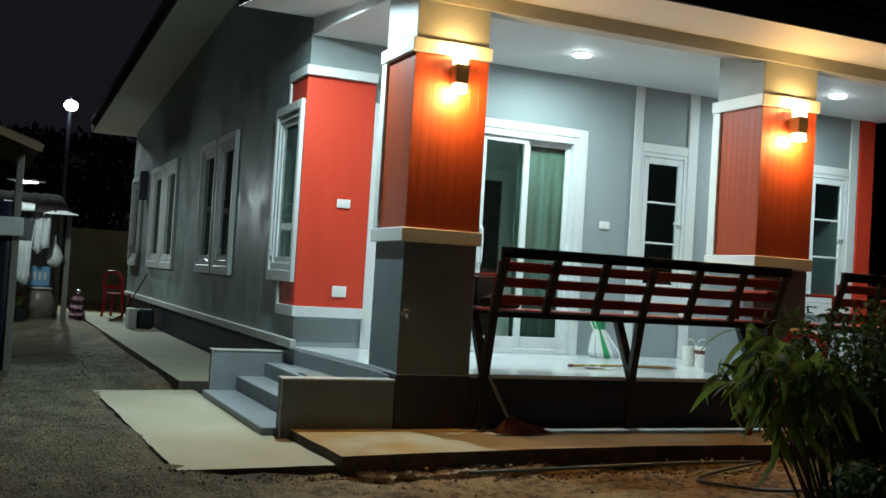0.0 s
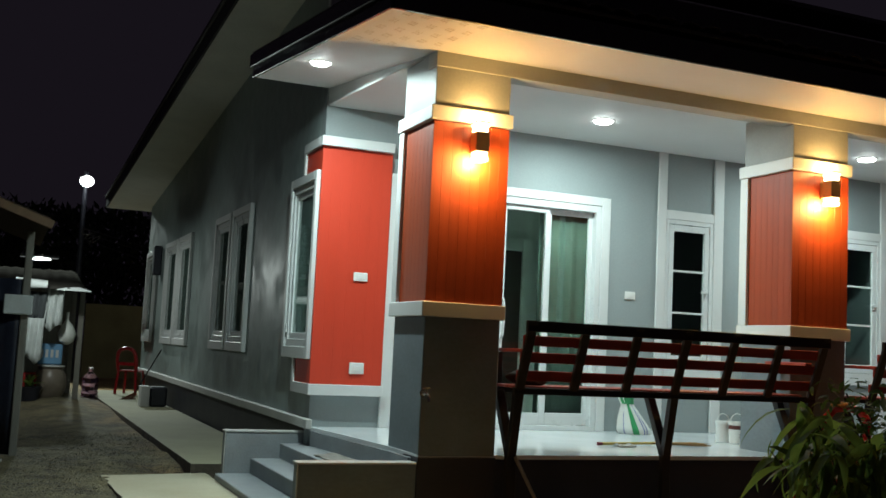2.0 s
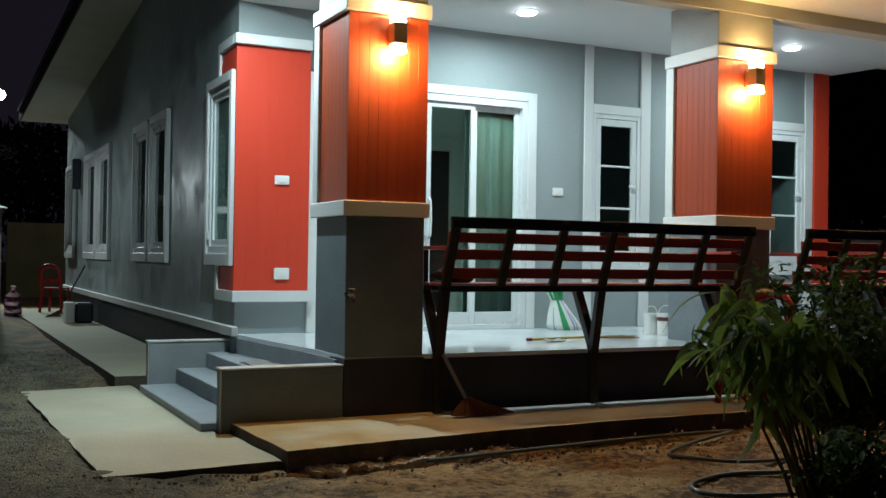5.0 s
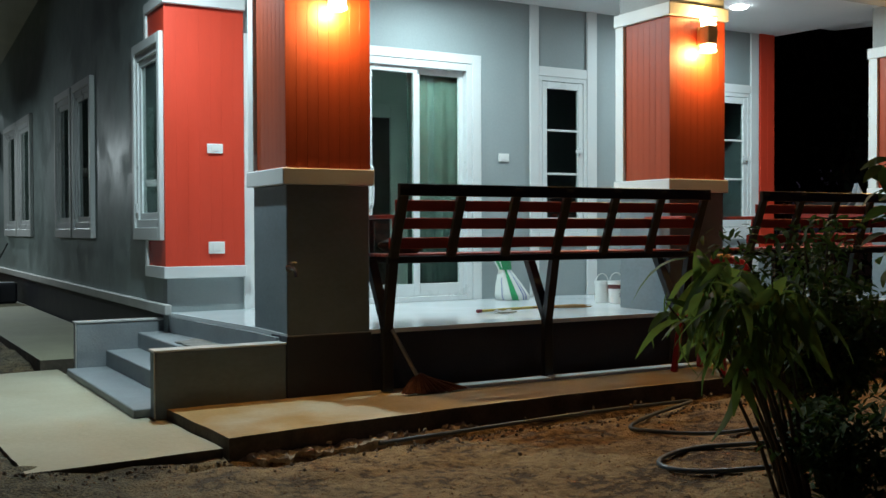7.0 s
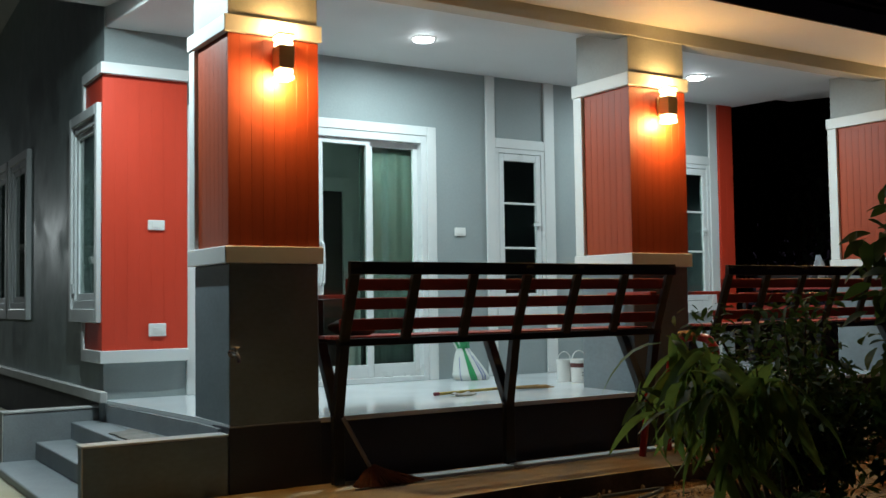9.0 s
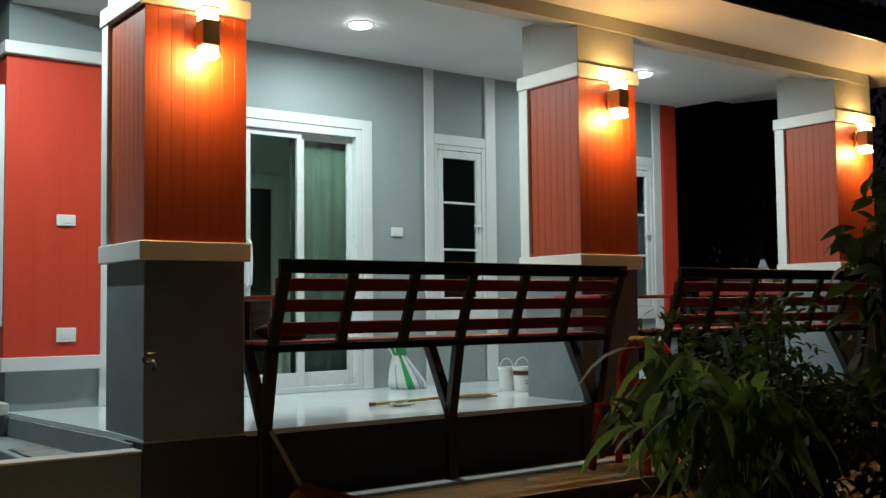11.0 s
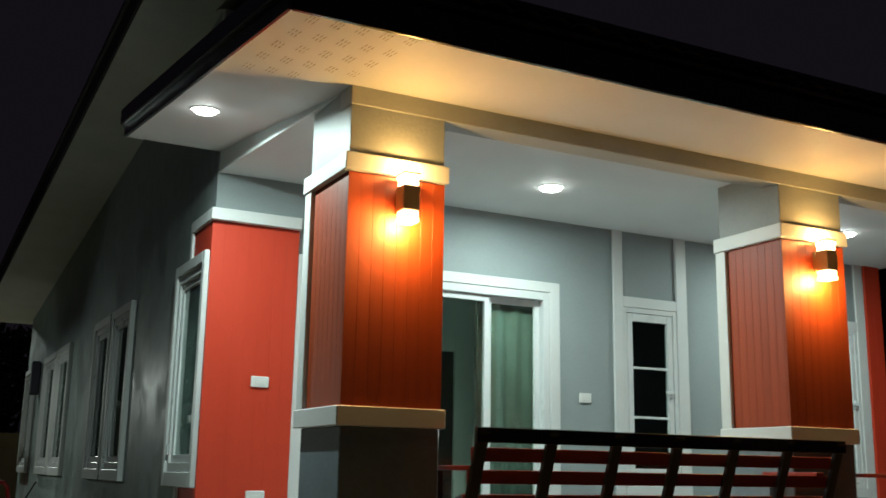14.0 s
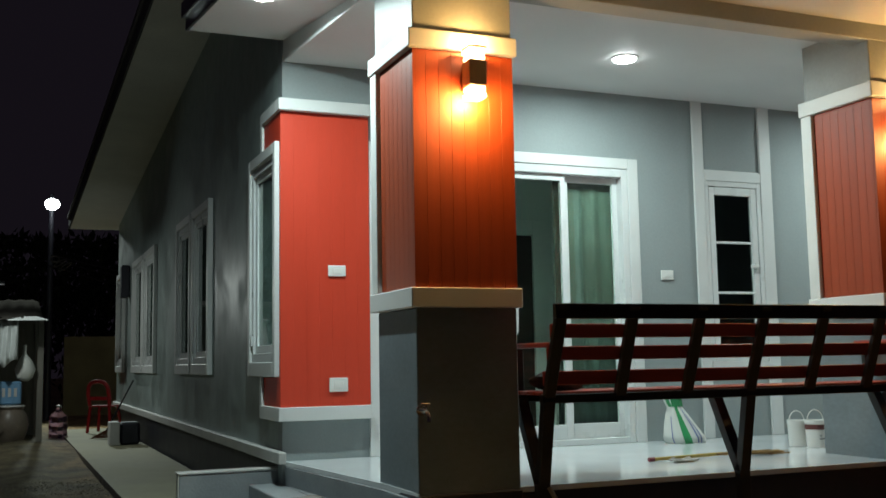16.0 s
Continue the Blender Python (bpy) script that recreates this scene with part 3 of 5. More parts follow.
def raked(bm, x_near, x_far, x_end, y0, y1, t0, t1):
    """A slab under the sloping roof; its free edge runs from x_near to x_far."""
    v = [bm.verts.new((x, y, rake_z(y) + t)) for t in (t0, t1) for x, y in ((x_near, y0), (x_end[0], y0), (x_end[1], y1), (x_far, y1))]
    for f in ((0, 3, 2, 1), (4, 5, 6, 7), (0, 1, 5, 4), (1, 2, 6, 5), (2, 3, 7, 6), (3, 0, 4, 7)):
        bm.faces.new([v[i] for i in f])


bm = bmesh.new()
raked(bm, -0.69, -0.915, (WX + 0.13, WX + 0.13), 1.55, 14.0, 0.0, 0.02)
part("verge_soffit", bm, EAVE, main, "grey verge soffit boards", 0)
bm = bmesh.new()
raked(bm, -0.715, -0.94, (-0.691, -0.916), 1.55, 14.0, -0.012, 0.17)
part("fascia", bm, DULLFASCIA, main)
bm = bmesh.new()
raked(bm, WX + 0.131, WX + 0.131, (7.4, 7.4), 1.55, 14.0, 0.001, 0.02)
part("rear_soffit", bm, EAVE, main, "", 0)
bm = bmesh.new()
raked(bm, -0.74, -0.965, (7.45, 7.45), 1.5, 14.05, 0.172, 0.22)
part("roof_slope", bm, ROOF, main, "", 0)

# ---- pillars ----


def pillar(x0):
    t = thing("porch_pillar", "square porch pillar, grey base, red-brown planks, white trim", "pillar", (x0, 0.03, SLAB), "porch pillars")
    W, D = 0.57, 0.59
    x1, y0, y1 = x0 + W, 0.03, 0.03 + D
    boxpart("base", (x0 + 0.006, x1 - 0.006, y0 + 0.006, y1 - 0.006, 0.585, 1.51), BASE, t, "dark grey rendered base", 0.006)
    boxpart("skirt", (x0, x1, y0 - 0.004, y1, SLAB + 0.001, 0.584), PLINTH, t, "black painted skirt", 0.004)
    boxpart("core", (x0 + 0.016, x1 - 0.016, y0 + 0.016, y1 - 0.016, 1.51, 2.94), PLANK, t)
    boxpart("lower_trim", (x0 - 0.03, x1 + 0.015, y0 - 0.03, y1 + 0.03, 1.51, 1.61), WHITE, t, "white band", 0.005)
    boxpart("upper_trim", (x0 - 0.03, x1 + 0.015, y0 - 0.03, y1 + 0.03, 2.84, 2.938), WHITE, t, "white band", 0.005)
    boxpart("shaft", (x0 + 0.003, x1 - 0.003, y0 + 0.003, y1 - 0.003, 2.938, 3.33), SHAFT, t, "pale grey painted shaft", 0.004)
    n_ = 8
    w = W / n_
    me = None
    for i in range(n_):
        for face in range(2):
            if me is None:
                bm = bmesh.new()
                bx(bm, 0.0002, w - 0.0002, 0, 0.018, 1.612, 2.838)
                me = as_mesh("plank", bm, PLANK, 0.0011)
            ob = new("plank", me)
            ob.parent = t
            ob.matrix_parent_inverse = t.matrix_world.inverted()
            ob.matrix_world = Matrix.Translation((x0 + i * w, y0 if face == 0 else y1 - 0.018, 0))
    D2 = D - 0.036 - 0.075
    for i in range(7):
        for face in range(2):
            ob = new("plank", me)
            ob.parent = t
            ob.matrix_parent_inverse = t.matrix_world.inverted()
            ob.matrix_world = Matrix.Translation((x0 + 0.018 if face == 0 else x1, y0 + 0.018 + i * D2 / 7, 0)) @ Matrix.Rotation(radians(90), 4, "Z") @ Matrix.Diagonal((D2 / 7 / w, 1, 1, 1))
    for xa in (x0 - 0.02, x1 - 0.02):
        boxpart("side_trim", (xa, xa + 0.03, y1 - 0.075, y1 + 0.02, 1.611, 2.839), WHITE, t)
    return t


def wall_lamp(x0):
    cx = x0 + 0.305
    t = thing("wall_lamp", "lit bronze wall lamp with glass blocks above and below", "lamp", (cx, 0.0, 2.74), "pillar wall lamps")
    boxpart("back_plate", (cx - 0.03, cx + 0.03, 0.008, 0.03, 2.63, 2.775), DARKMETAL, t)
    boxpart("body", (cx - 0.048, cx + 0.048, -0.112, -0.012, 2.635, 2.768), DARKMETAL, t, "bronze body", 0.004)
    boxpart("stem", (cx - 0.015, cx + 0.015, -0.012, 0.008, 2.67, 2.74), DARKMETAL, t)
    for z0, z1, g in ((2.769, 2.796, 0.044), (2.803, 2.832, 0.048), (2.606, 2.634, 0.044), (2.571, 2.599, 0.048)):
        ob = boxpart("glass_block", (cx - g, cx + g, -0.062 - g, -0.062 + g, z0, z1), FROST, t, "glowing glass block", 0.006)
        ob.visible_shadow = False
    for z in (2.797, 2.600):
        boxpart("spacer", (cx - 0.034, cx + 0.034, -0.096, -0.028, z, z + 0.005), DARKMETAL, t, "", 0.001)
    boxpart("cap", (cx - 0.05, cx + 0.05, -0.112, -0.012, 2.834, 2.842), DARKMETAL, t, "thin bronze cap", 0.002)
    return t


for px in PILLARS:
    pillar(px)
    wall_lamp(px)

# ---- downlights ----
for n_, (dx, dy, dz) in enumerate(DOWN):
    t = thing("downlight", "lit round white recessed ceiling downlight", "lamp", (dx, dy, dz), "ceiling downlights")
    tilt = Matrix.Translation((dx, dy, dz)) @ Matrix.Rotation(math.atan(SLOPE) if n_ == 0 else 0, 4, "X")
    if n_ == 0:
        bm = bmesh.new()
        lathe(bm, [(LR + 0.012, -0.001), (LR + 0.012, -0.005), (LR + 0.006, -0.008), (LR, -0.006), (LR - 0.001, 0.022), (LR + 0.004, 0.026)], (0, 0, 0), 36)
        bmesh.ops.delete(bm, geom=[f for f in bm.faces if len(f.verts) > 4], context="FACES")
        bm.transform(tilt)
        part("rim", bm, PLASTIC, t, "white rim", 0, True)
        bm = bmesh.new()
        lathe(bm, [(LR - 0.003, 0.027), (LR - 0.002, -0.006), (LR - 0.006, -0.014), (LR - 0.022, -0.025), (0.02, -0.032)], (0, 0, 0), 36)
        bm.transform(tilt)
        part("lens", bm, LED, t, "glowing lens", 0, True).visible_shadow = False
        continue
    bm = bmesh.new()
    lathe(bm, [(0.092, 0.0), (0.092, -0.006), (0.087, -0.009), (0.084, -0.009), (0.084, -0.001)], (0, 0, 0), 28)
    bm.transform(tilt)
    part("rim", bm, PLASTIC, t, "white rim", 0, True)
    bm = bmesh.new()
    lathe(bm, [(0.083, -0.003), (0.083, -0.011), (0.074, -0.021), (0.052, -0.029), (0.02, -0.033)], (0, 0, 0), 28)
    bm.transform(tilt)
    part("lens", bm, LED, t, "glowing lens", 0, True).visible_shadow = False

# ---- sliding door ----
door = thing("door_1", "white aluminium four-leaf sliding glass door, closed", "door", (1.6, WY, FLOOR), kind="structure")
for dims in ((0.468, 0.555, 2.042, 2.068, FLOOR, 2.797), (2.612, 2.705, 2.042, 2.068, FLOOR, 2.797), (0.555, 2.612, 2.042, 2.068, 2.715, 2.797)):
    boxpart("architrave", dims, WHITE, door, "white architrave", 0.004)
for dims in ((0.556, 0.61, 2.052, 2.17, FLOOR + 0.001, 2.714), (2.555, 2.611, 2.052, 2.17, FLOOR + 0.001, 2.714), (0.61, 2.555, 2.052, 2.17, 2.65, 2.714), (0.61, 2.555, 2.052, 2.17, FLOOR + 0.001, 0.645)):
    boxpart("door_frame", dims, ALU, door, "", 0.003)
lw = (2.555 - 0.61) / 4
for i in range(4):
    a, b = 0.61 + i * lw, 0.61 + (i + 1) * lw
    dy = 2.082 if i in (1, 2) else 2.122
    bm = bmesh.new()
    st = 0.042
    bx(bm, a, a + st, dy, dy + 0.034, 0.646, 2.649)
    bx(bm, b - st, b, dy, dy + 0.034, 0.646, 2.649)
    bx(bm, a + st, b - st, dy, dy + 0.034, 2.60, 2.649)
    bx(bm, a + st, b - st, dy, dy + 0.034, 0.646, 0.755)
    leaf = part("leaf", bm, ALU, door, "", 0.002)
    pane = boxpart("pane", (a + st, b - st, dy + 0.012, dy + 0.018, 0.755, 2.60), GLASS_GREEN, leaf, "green tinted glass", 0)
    pane.visible_shadow = False
    if i in (1, 2):
        bm = bmesh.new()
        hx = b - 0.025 if i == 1 else a + 0.025
        pts = [(hx, dy - 0.002, 1.42), (hx, dy - 0.04, 1.45), (hx, dy - 0.05, 1.6), (hx, dy - 0.04, 1.75), (hx, dy - 0.002, 1.78)]
        for p, q in zip(pts, pts[1:]):
            tube(bm, p, q, 0.012, n=8)
        part("handle", bm, ALU, leaf, "white pull handle", 0, True)

# curtain in folds behind the leaves
bm = bmesh.new()
cols = []
for i in range(90):
    x = 2.02 + 0.62 * i / 89
    y = 2.192 + 0.005 * math.sin(i * 0.35) + 0.008 * math.sin(i * 0.21)
    cols.append([bm.verts.new((x, y + 0.003 * math.sin(z * 3 + i), z)) for z in (0.63, 1.3, 2.0, 2.86)])
for a, b in zip(cols, cols[1:]):
    for j in range(3):
        bm.faces.new((a[j], b[j], b[j + 1], a[j + 1]))
cur = new("curtain", as_mesh("curtain", bm, CURTAIN, 0, True))
cur.modifiers.new("thick", "SOLIDIFY").thickness = 0.003
tagged(cur, "grey-green curtain drawn behind the sliding door", "curtain")
bm = bmesh.new()
tube(bm, (0.5, 2.212, 2.885), (2.68, 2.212, 2.885), 0.014)
tagged(new("curtain_rail", as_mesh("curtain_rail", bm, ALU, 0, True)), "white curtain rail above the sliding door", "curtain rail")

# ---- narrow casement windows with tall white strips ----


def narrow_window(name, x0):
    t = thing(name, "narrow white casement window with dark glass, tall white strips beside it", "window", (x0, WY, 1.18), kind="structure")
    xa, xb = x0, x0 + 0.785
    for a, b in ((xa, xa + 0.1), (xb - 0.118, xb)):
        boxpart("strip", (a, b, 2.046, 2.068, FLOOR + 0.001, 3.319), WHITE, t, "", 0.004)
    boxpart("cross_strip", (xa + 0.1, xb - 0.118, 2.046, 2.068, 2.668, 2.757), WHITE, t, "", 0.003)
    boxpart("sill", (xa + 0.1, xb - 0.118, 2.04, 2.068, 1.12, 1.20), WHITE, t, "", 0.003)
    fa, fb = xa + 0.1, xb - 0.118
    bm = bmesh.new()
    bx(bm, fa, fa + 0.04, 2.054, 2.15, 1.201, 2.667)
    bx(bm, fb - 0.04, fb, 2.054, 2.15, 1.201, 2.667)
    bx(bm, fa + 0.04, fb - 0.04, 2.054, 2.15, 2.625, 2.667)
    bx(bm, fa + 0.04, fb - 0.04, 2.054, 2.15, 1.201, 1.245)
    part("window_frame", bm, ALU, t, "", 0.002)
    ga, gb = fa + 0.045, fb - 0.045
    bm = bmesh.new()
    bx(bm, ga, ga + 0.055, 2.06, 2.1, 1.25, 2.62)
    bx(bm, gb - 0.055, gb, 2.06, 2.1, 1.25, 2.62)
    bx(bm, ga + 0.055, gb - 0.055, 2.06, 2.1, 2.555, 2.62)
    bx(bm, ga + 0.055, gb - 0.055, 2.06, 2.1, 1.25, 1.34)
    sash = part("sash", bm, ALU, t, "", 0.003)
    for z in (2.165, 1.755):
        boxpart("glazing_bar", (ga + 0.055, gb - 0.055, 2.066, 2.078, z - 0.01, z + 0.01), ALU, sash)
    boxpart("pane", (ga + 0.055, gb - 0.055, 2.08, 2.086, 1.34, 2.555), GLASS_DARK, sash, "dark glass", 0).visible_shadow = False
    bm = bmesh.new()
    bx(bm, gb - 0.045, gb - 0.015, 2.044, 2.06, 1.93, 2.01)
    bx(bm, gb - 0.10, gb - 0.02, 2.03, 2.044, 1.96, 1.985)
    part("handle", bm, ALU, sash, "white lever handle", 0.002)


narrow_window("window_5", 3.245)
narrow_window("window_6", 5.448)

# ---- side windows ----
for n_, (a, b) in enumerate(WINDOWS):
    t = thing("window_%d" % (1 if n_ == 0 else 2 if n_ < 3 else 3 if n_ < 5 else 4), "white framed side casement window with dark glass", "window", (WX, a, WZ0), kind="structure")
    f = WX - 0.05
    bm = bmesh.new()
    for dims in ((f, WX - 0.001, a, a + 0.065, WZ0, WZ1), (f, WX - 0.001, b - 0.065, b, WZ0, WZ1), (f, WX - 0.001, a + 0.065, b - 0.065, WZ1 - 0.08, WZ1), (f, WX - 0.001, a + 0.065, b - 0.065, WZ0, WZ0 + 0.10)):
        bx(bm, *dims)
    part("window_frame", bm, WHITE, t, "", 0.005)
    c, d = a + 0.067, b - 0.067
    bm = bmesh.new()
    for dims in ((f + 0.02, WX + 0.03, c, c + 0.045, WZ0 + 0.102, WZ1 - 0.082), (f + 0.02, WX + 0.03, d - 0.045, d, WZ0 + 0.102, WZ1 - 0.082), (f + 0.02, WX + 0.03, c + 0.045, d - 0.045, WZ1 - 0.14, WZ1 - 0.082), (f + 0.02, WX + 0.03, c + 0.045, d - 0.045, WZ0 + 0.102, WZ0 + 0.165)):
        bx(bm, *dims)
    sash = part("sash", bm, ALU, t, "", 0.003)
    bm = bmesh.new()
    for dims in ((WX - 0.012, WX + 0.02, c + 0.046, c + 0.10, WZ0 + 0.166, WZ1 - 0.141), (WX - 0.012, WX + 0.02, d - 0.10, d - 0.046, WZ0 + 0.166, WZ1 - 0.141), (WX - 0.012, WX + 0.02, c + 0.10, d - 0.10, WZ1 - 0.19, WZ1 - 0.141), (WX - 0.012, WX + 0.02, c + 0.10, d - 0.10, WZ0 + 0.166, WZ0 + 0.22)):
        bx(bm, *dims)
    part("inner_sash", bm, ALU, t, "", 0.003)
    boxpart("pane", (WX + 0.002, WX + 0.008, c + 0.10, d - 0.10, WZ0 + 0.22, WZ1 - 0.19), GLASS_SIDE, sash, "dark reflecting glass", 0).visible_shadow = False
    boxpart("latch", (f + 0.005, f + 0.019, d - 0.04, d - 0.01, WZ0 + 0.22, WZ0 + 0.30), ALU, sash, "small latch")

# ---- switches ----


def switch(x, y, z, wide, high, label):
    t = thing("wall_socket", label, "switch", (x, y, z))
    boxpart("plate", (x - wide / 2, x + wide / 2, y - 0.014, y - 0.0005, z - high / 2, z + high / 2), PLASTIC, t, "", 0.004)
    boxpart("rocker", (x - wide / 4, x + wide / 4, y - 0.018, y - 0.0145, z - high / 4, z + high / 5), PLASTIC, t, "", 0.001)


switch(0.23, 2.033, 1.87, 0.125, 0.075, "white plastic light switch on the red panel")
switch(0.238, 2.033, 1.096, 0.13, 0.095, "white plastic socket with a cover on the red panel")
switch(2.957, WY, 1.889, 0.115, 0.075, "white plastic light switch on the grey wall")

# ---- steps ----
steps = thing("entrance_steps", "grey rendered entrance steps between two low walls", "steps", (-0.4, 1.1, PAD))
boxpart("step", (-0.86, -0.13, 0.152, 2.199, PAD + 0.001, 0.203), STEPS, steps, "", 0.006)
boxpart("step", (-0.575, -0.13, 0.152, 2.199, 0.204, 0.325), STEPS, steps, "", 0.006)
boxpart("step", (-0.335, -0.13, 0.152, 2.199, 0.326, 0.448), STEPS, steps, "", 0.006)
for ya, yb, xa, xb in ((0.032, 0.15, -0.765, 0.028), (2.2, 2.32, -0.79, WX + 0.02)):
    low = boxpart("low_wall", (xa, xb, ya, yb, PAD + 0.001, 0.535), STEPS if ya > 1 else BASE, steps, "", 0.005)
    boxpart("cap", (xa - 0.008, xb, ya - 0.006, yb + 0.006, 0.536, 0.549), EDGE, low, "pale edge strip", 0.003)
    boxpart("end_strip", (xa - 0.009, xa - 0.001, ya - 0.005, ya + 0.008, PAD + 0.01, 0.535), EDGE, low, "pale edge strip", 0.002)
bm = bmesh.new()
prism(bm, [(-0.129, 0.152), (0.03, 0.152), (0.03, 0.5), (-0.118, WY - 0.003), (-0.129, WY - 0.003)], PAD + 0.002, 0.448)
part("landing", bm, STEPS, steps, "", 0.002)
bm = bmesh.new()
prism(bm, [(0.008, 0.152), (0.030, 0.152), (0.030, 0.5), (-0.118, 2.02), (-0.135, 2.02), (0.008, 0.49)], 0.449, 0.569)
part("landing_face", bm, STEPS, steps, "", 0.001)

# ---- benches ----


def bench_y(z):
    return -0.10 - 0.17 * (z - 0.61) if z < 1.045 else -0.175 - 0.37 * (z - 1.045)


def bench(length, x0, label):
    t = thing("porch_bench", label, "bench", (x0, -0.09, SLAB), "porch benches")
    x1 = x0 + length
    count = max(3, round(length / 0.41) + 1)
    ribs = [x0 + 0.04 + i * (length - 0.08) / (count - 1) for i in range(count)]
    for x in ribs:
        bm = bmesh.new()
        bar(bm, (x, bench_y(1.03), 1.03), (x, bench_y(1.50), 1.50), 0.062, 0.03)
        part("rib", bm, STEEL, t, "black steel rib")
    for x in (ribs[0], ribs[count // 2], ribs[-1]):
        xs_ = min(x, x1 - 0.09) if x > x0 + 1 else x
        bm = bmesh.new()
        bar(bm, (x, -0.09, SLAB + 0.008), (x, -0.09, 0.62), 0.07, 0.045)
        bar(bm, (x, -0.085, 0.58), (x, bench_y(1.04), 1.04), 0.062, 0.05)
        bar(bm, (xs_, -0.095, 0.6), (xs_, 0.13, 1.03), 0.062, 0.055)
        part("leg", bm, STEEL, t, "black steel forked leg")
    bm = bmesh.new()
    bar(bm, (x0, bench_y(1.475), 1.475), (x1, bench_y(1.475), 1.475), 0.075, 0.034)
    part("top_rail", bm, STEEL, t, "black steel top rail")
    bm = bmesh.new()
    bar(bm, (x0, bench_y(1.045), 1.045), (x1, bench_y(1.045), 1.045), 0.045, 0.04)
    part("bottom_rail", bm, STEEL, t)
    for z in (1.38, 1.27, 1.148):
        bm = bmesh.new()
        bar(bm, (x0 + 0.01, bench_y(z) + 0.027, z), (x1 - 0.01, bench_y(z) + 0.027, z), 0.07, 0.02)
        part("back_slat", bm, SLAT, t, "dark red slat")
    for i in range(4):
        y = -0.15 + i * 0.083
        boxpart("seat_slat", (x0 + 0.01, x1 - 0.09, y, y + 0.068, 1.062, 1.08), SLAT, t, "dark red slat", 0.003)
    boxpart("seat_rail", (x0 + 0.01, x1 - 0.09, 0.115, 0.15, 1.02, 1.061), STEEL, t)
    for x in (x0 + 0.04, x1 - 0.12):
        boxpart("armrest", (x - 0.032, x + 0.032, bench_y(1.3) + 0.02, 0.2, 1.30, 1.325), SLAT, t, "dark red armrest", 0.004)
        boxpart("arm_post", (x - 0.02, x + 0.02, 0.12, 0.155, 1.081, 1.299), STEEL, t)
    return t


BENCH = "long porch bench of dark red slats on black steel frame"
b1 = bench(2.55, 0.61, BENCH)
copy_thing(b1, Matrix.Translation((0.61 + 3.08, -0.09, SLAB)))
b3 = bench(1.35, 20.0, "short porch bench of dark red slats on black steel frame")
b3.matrix_world = Matrix.Translation((6.80, 0.68, SLAB)) @ Matrix.Rotation(radians(99), 4, "Z")

# ---- small things on and by the porch ----


def chain(bm, pts, r, n=8):
    for a, b in zip(pts, pts[1:]):
        tube(bm, a, b, r, n=n)


def cable(name, pts, r, mat, label, category):
    cu = bpy.data.curves.new(name, "CURVE")
    cu.dimensions, cu.bevel_depth, cu.bevel_resolution = "3D", r, 3
    sp = cu.splines.new("NURBS")
    sp.points.add(len(pts) - 1)
    for p, q in zip(sp.points, pts):
        p.co = (*q, 1)
    sp.use_endpoint_u, sp.order_u, sp.resolution_u = True, 4, 8
    cu.materials.append(mat)
    return tagged(new(name, cu), label, category)


# tap on the pillar
tap = thing("garden_tap", "small chromed garden tap on the pillar base", "tap", (0.05, 0.03, 1.0))
CHROME = material("worn_chrome", (0.72, 0.66, 0.58), 0.22, metal=1.0, vary=0.15)
bm = bmesh.new()
tube(bm, (0.05, 0.036, 1.0), (0.05, 0.030, 1.0), 0.024, n=16)
tube(bm, (0.05, 0.034, 1.0), (0.05, -0.045, 1.0), 0.012, n=14)
chain(bm, [(0.05, -0.04, 1.0), (0.05, -0.062, 0.992), (0.05, -0.072, 0.975), (0.05, -0.074, 0.95)], 0.0105, 12)
part("spout", bm, CHROME, tap, "", 0, True)
bm = bmesh.new()
tube(bm, (0.05, -0.03, 1.0), (0.05, -0.03, 1.03), 0.008, n=12)
bx(bm, 0.028, 0.072, -0.037, -0.023, 1.03, 1.04)
part("lever", bm, CHROME, tap, "", 0.003)

# sack against the wall
sack = thing("rice_sack", "tied white woven plastic sack with green and blue stripes", "sack", (2.91, 1.87, FLOOR))
WOVEN = material("white_woven_plastic", (0.68, 0.70, 0.66), 0.5, vary=0.08, scale=6, grain=120, bump=0.2)
GREEN = material("green_print", (0.03, 0.30, 0.10), 0.5, vary=0.15, grain=100, bump=0.15)
BLUE = material("blue_print", (0.12, 0.16, 0.42), 0.5, vary=0.15, grain=100, bump=0.15)


def sack_point(u, z):
    """u round, z up: a slumped bag gathered at the neck."""
    prof = [(0.0, 0.165), (0.04, 0.178), (0.10, 0.15), (0.16, 0.118), (0.22, 0.084), (0.26, 0.06), (0.30, 0.068), (0.35, 0.08), (0.40, 0.045)]
    for (za, ra), (zb, rb) in zip(prof, prof[1:]):
        if za <= z <= zb:
            r = ra + (rb - ra) * (z - za) / (zb - za)
            break
    else:
        r = prof[-1][1]
    r *= 1 + 0.10 * noise.noise((math.cos(u) * 2, math.sin(u) * 2, z * 7)) + 0.05 * math.sin(7 * u) * (z > 0.2)
    return 2.93 + 0.96 * r * math.cos(u) - 0.34 * z, 1.87 + 0.8 * r * math.sin(u), FLOOR + 0.001 + z


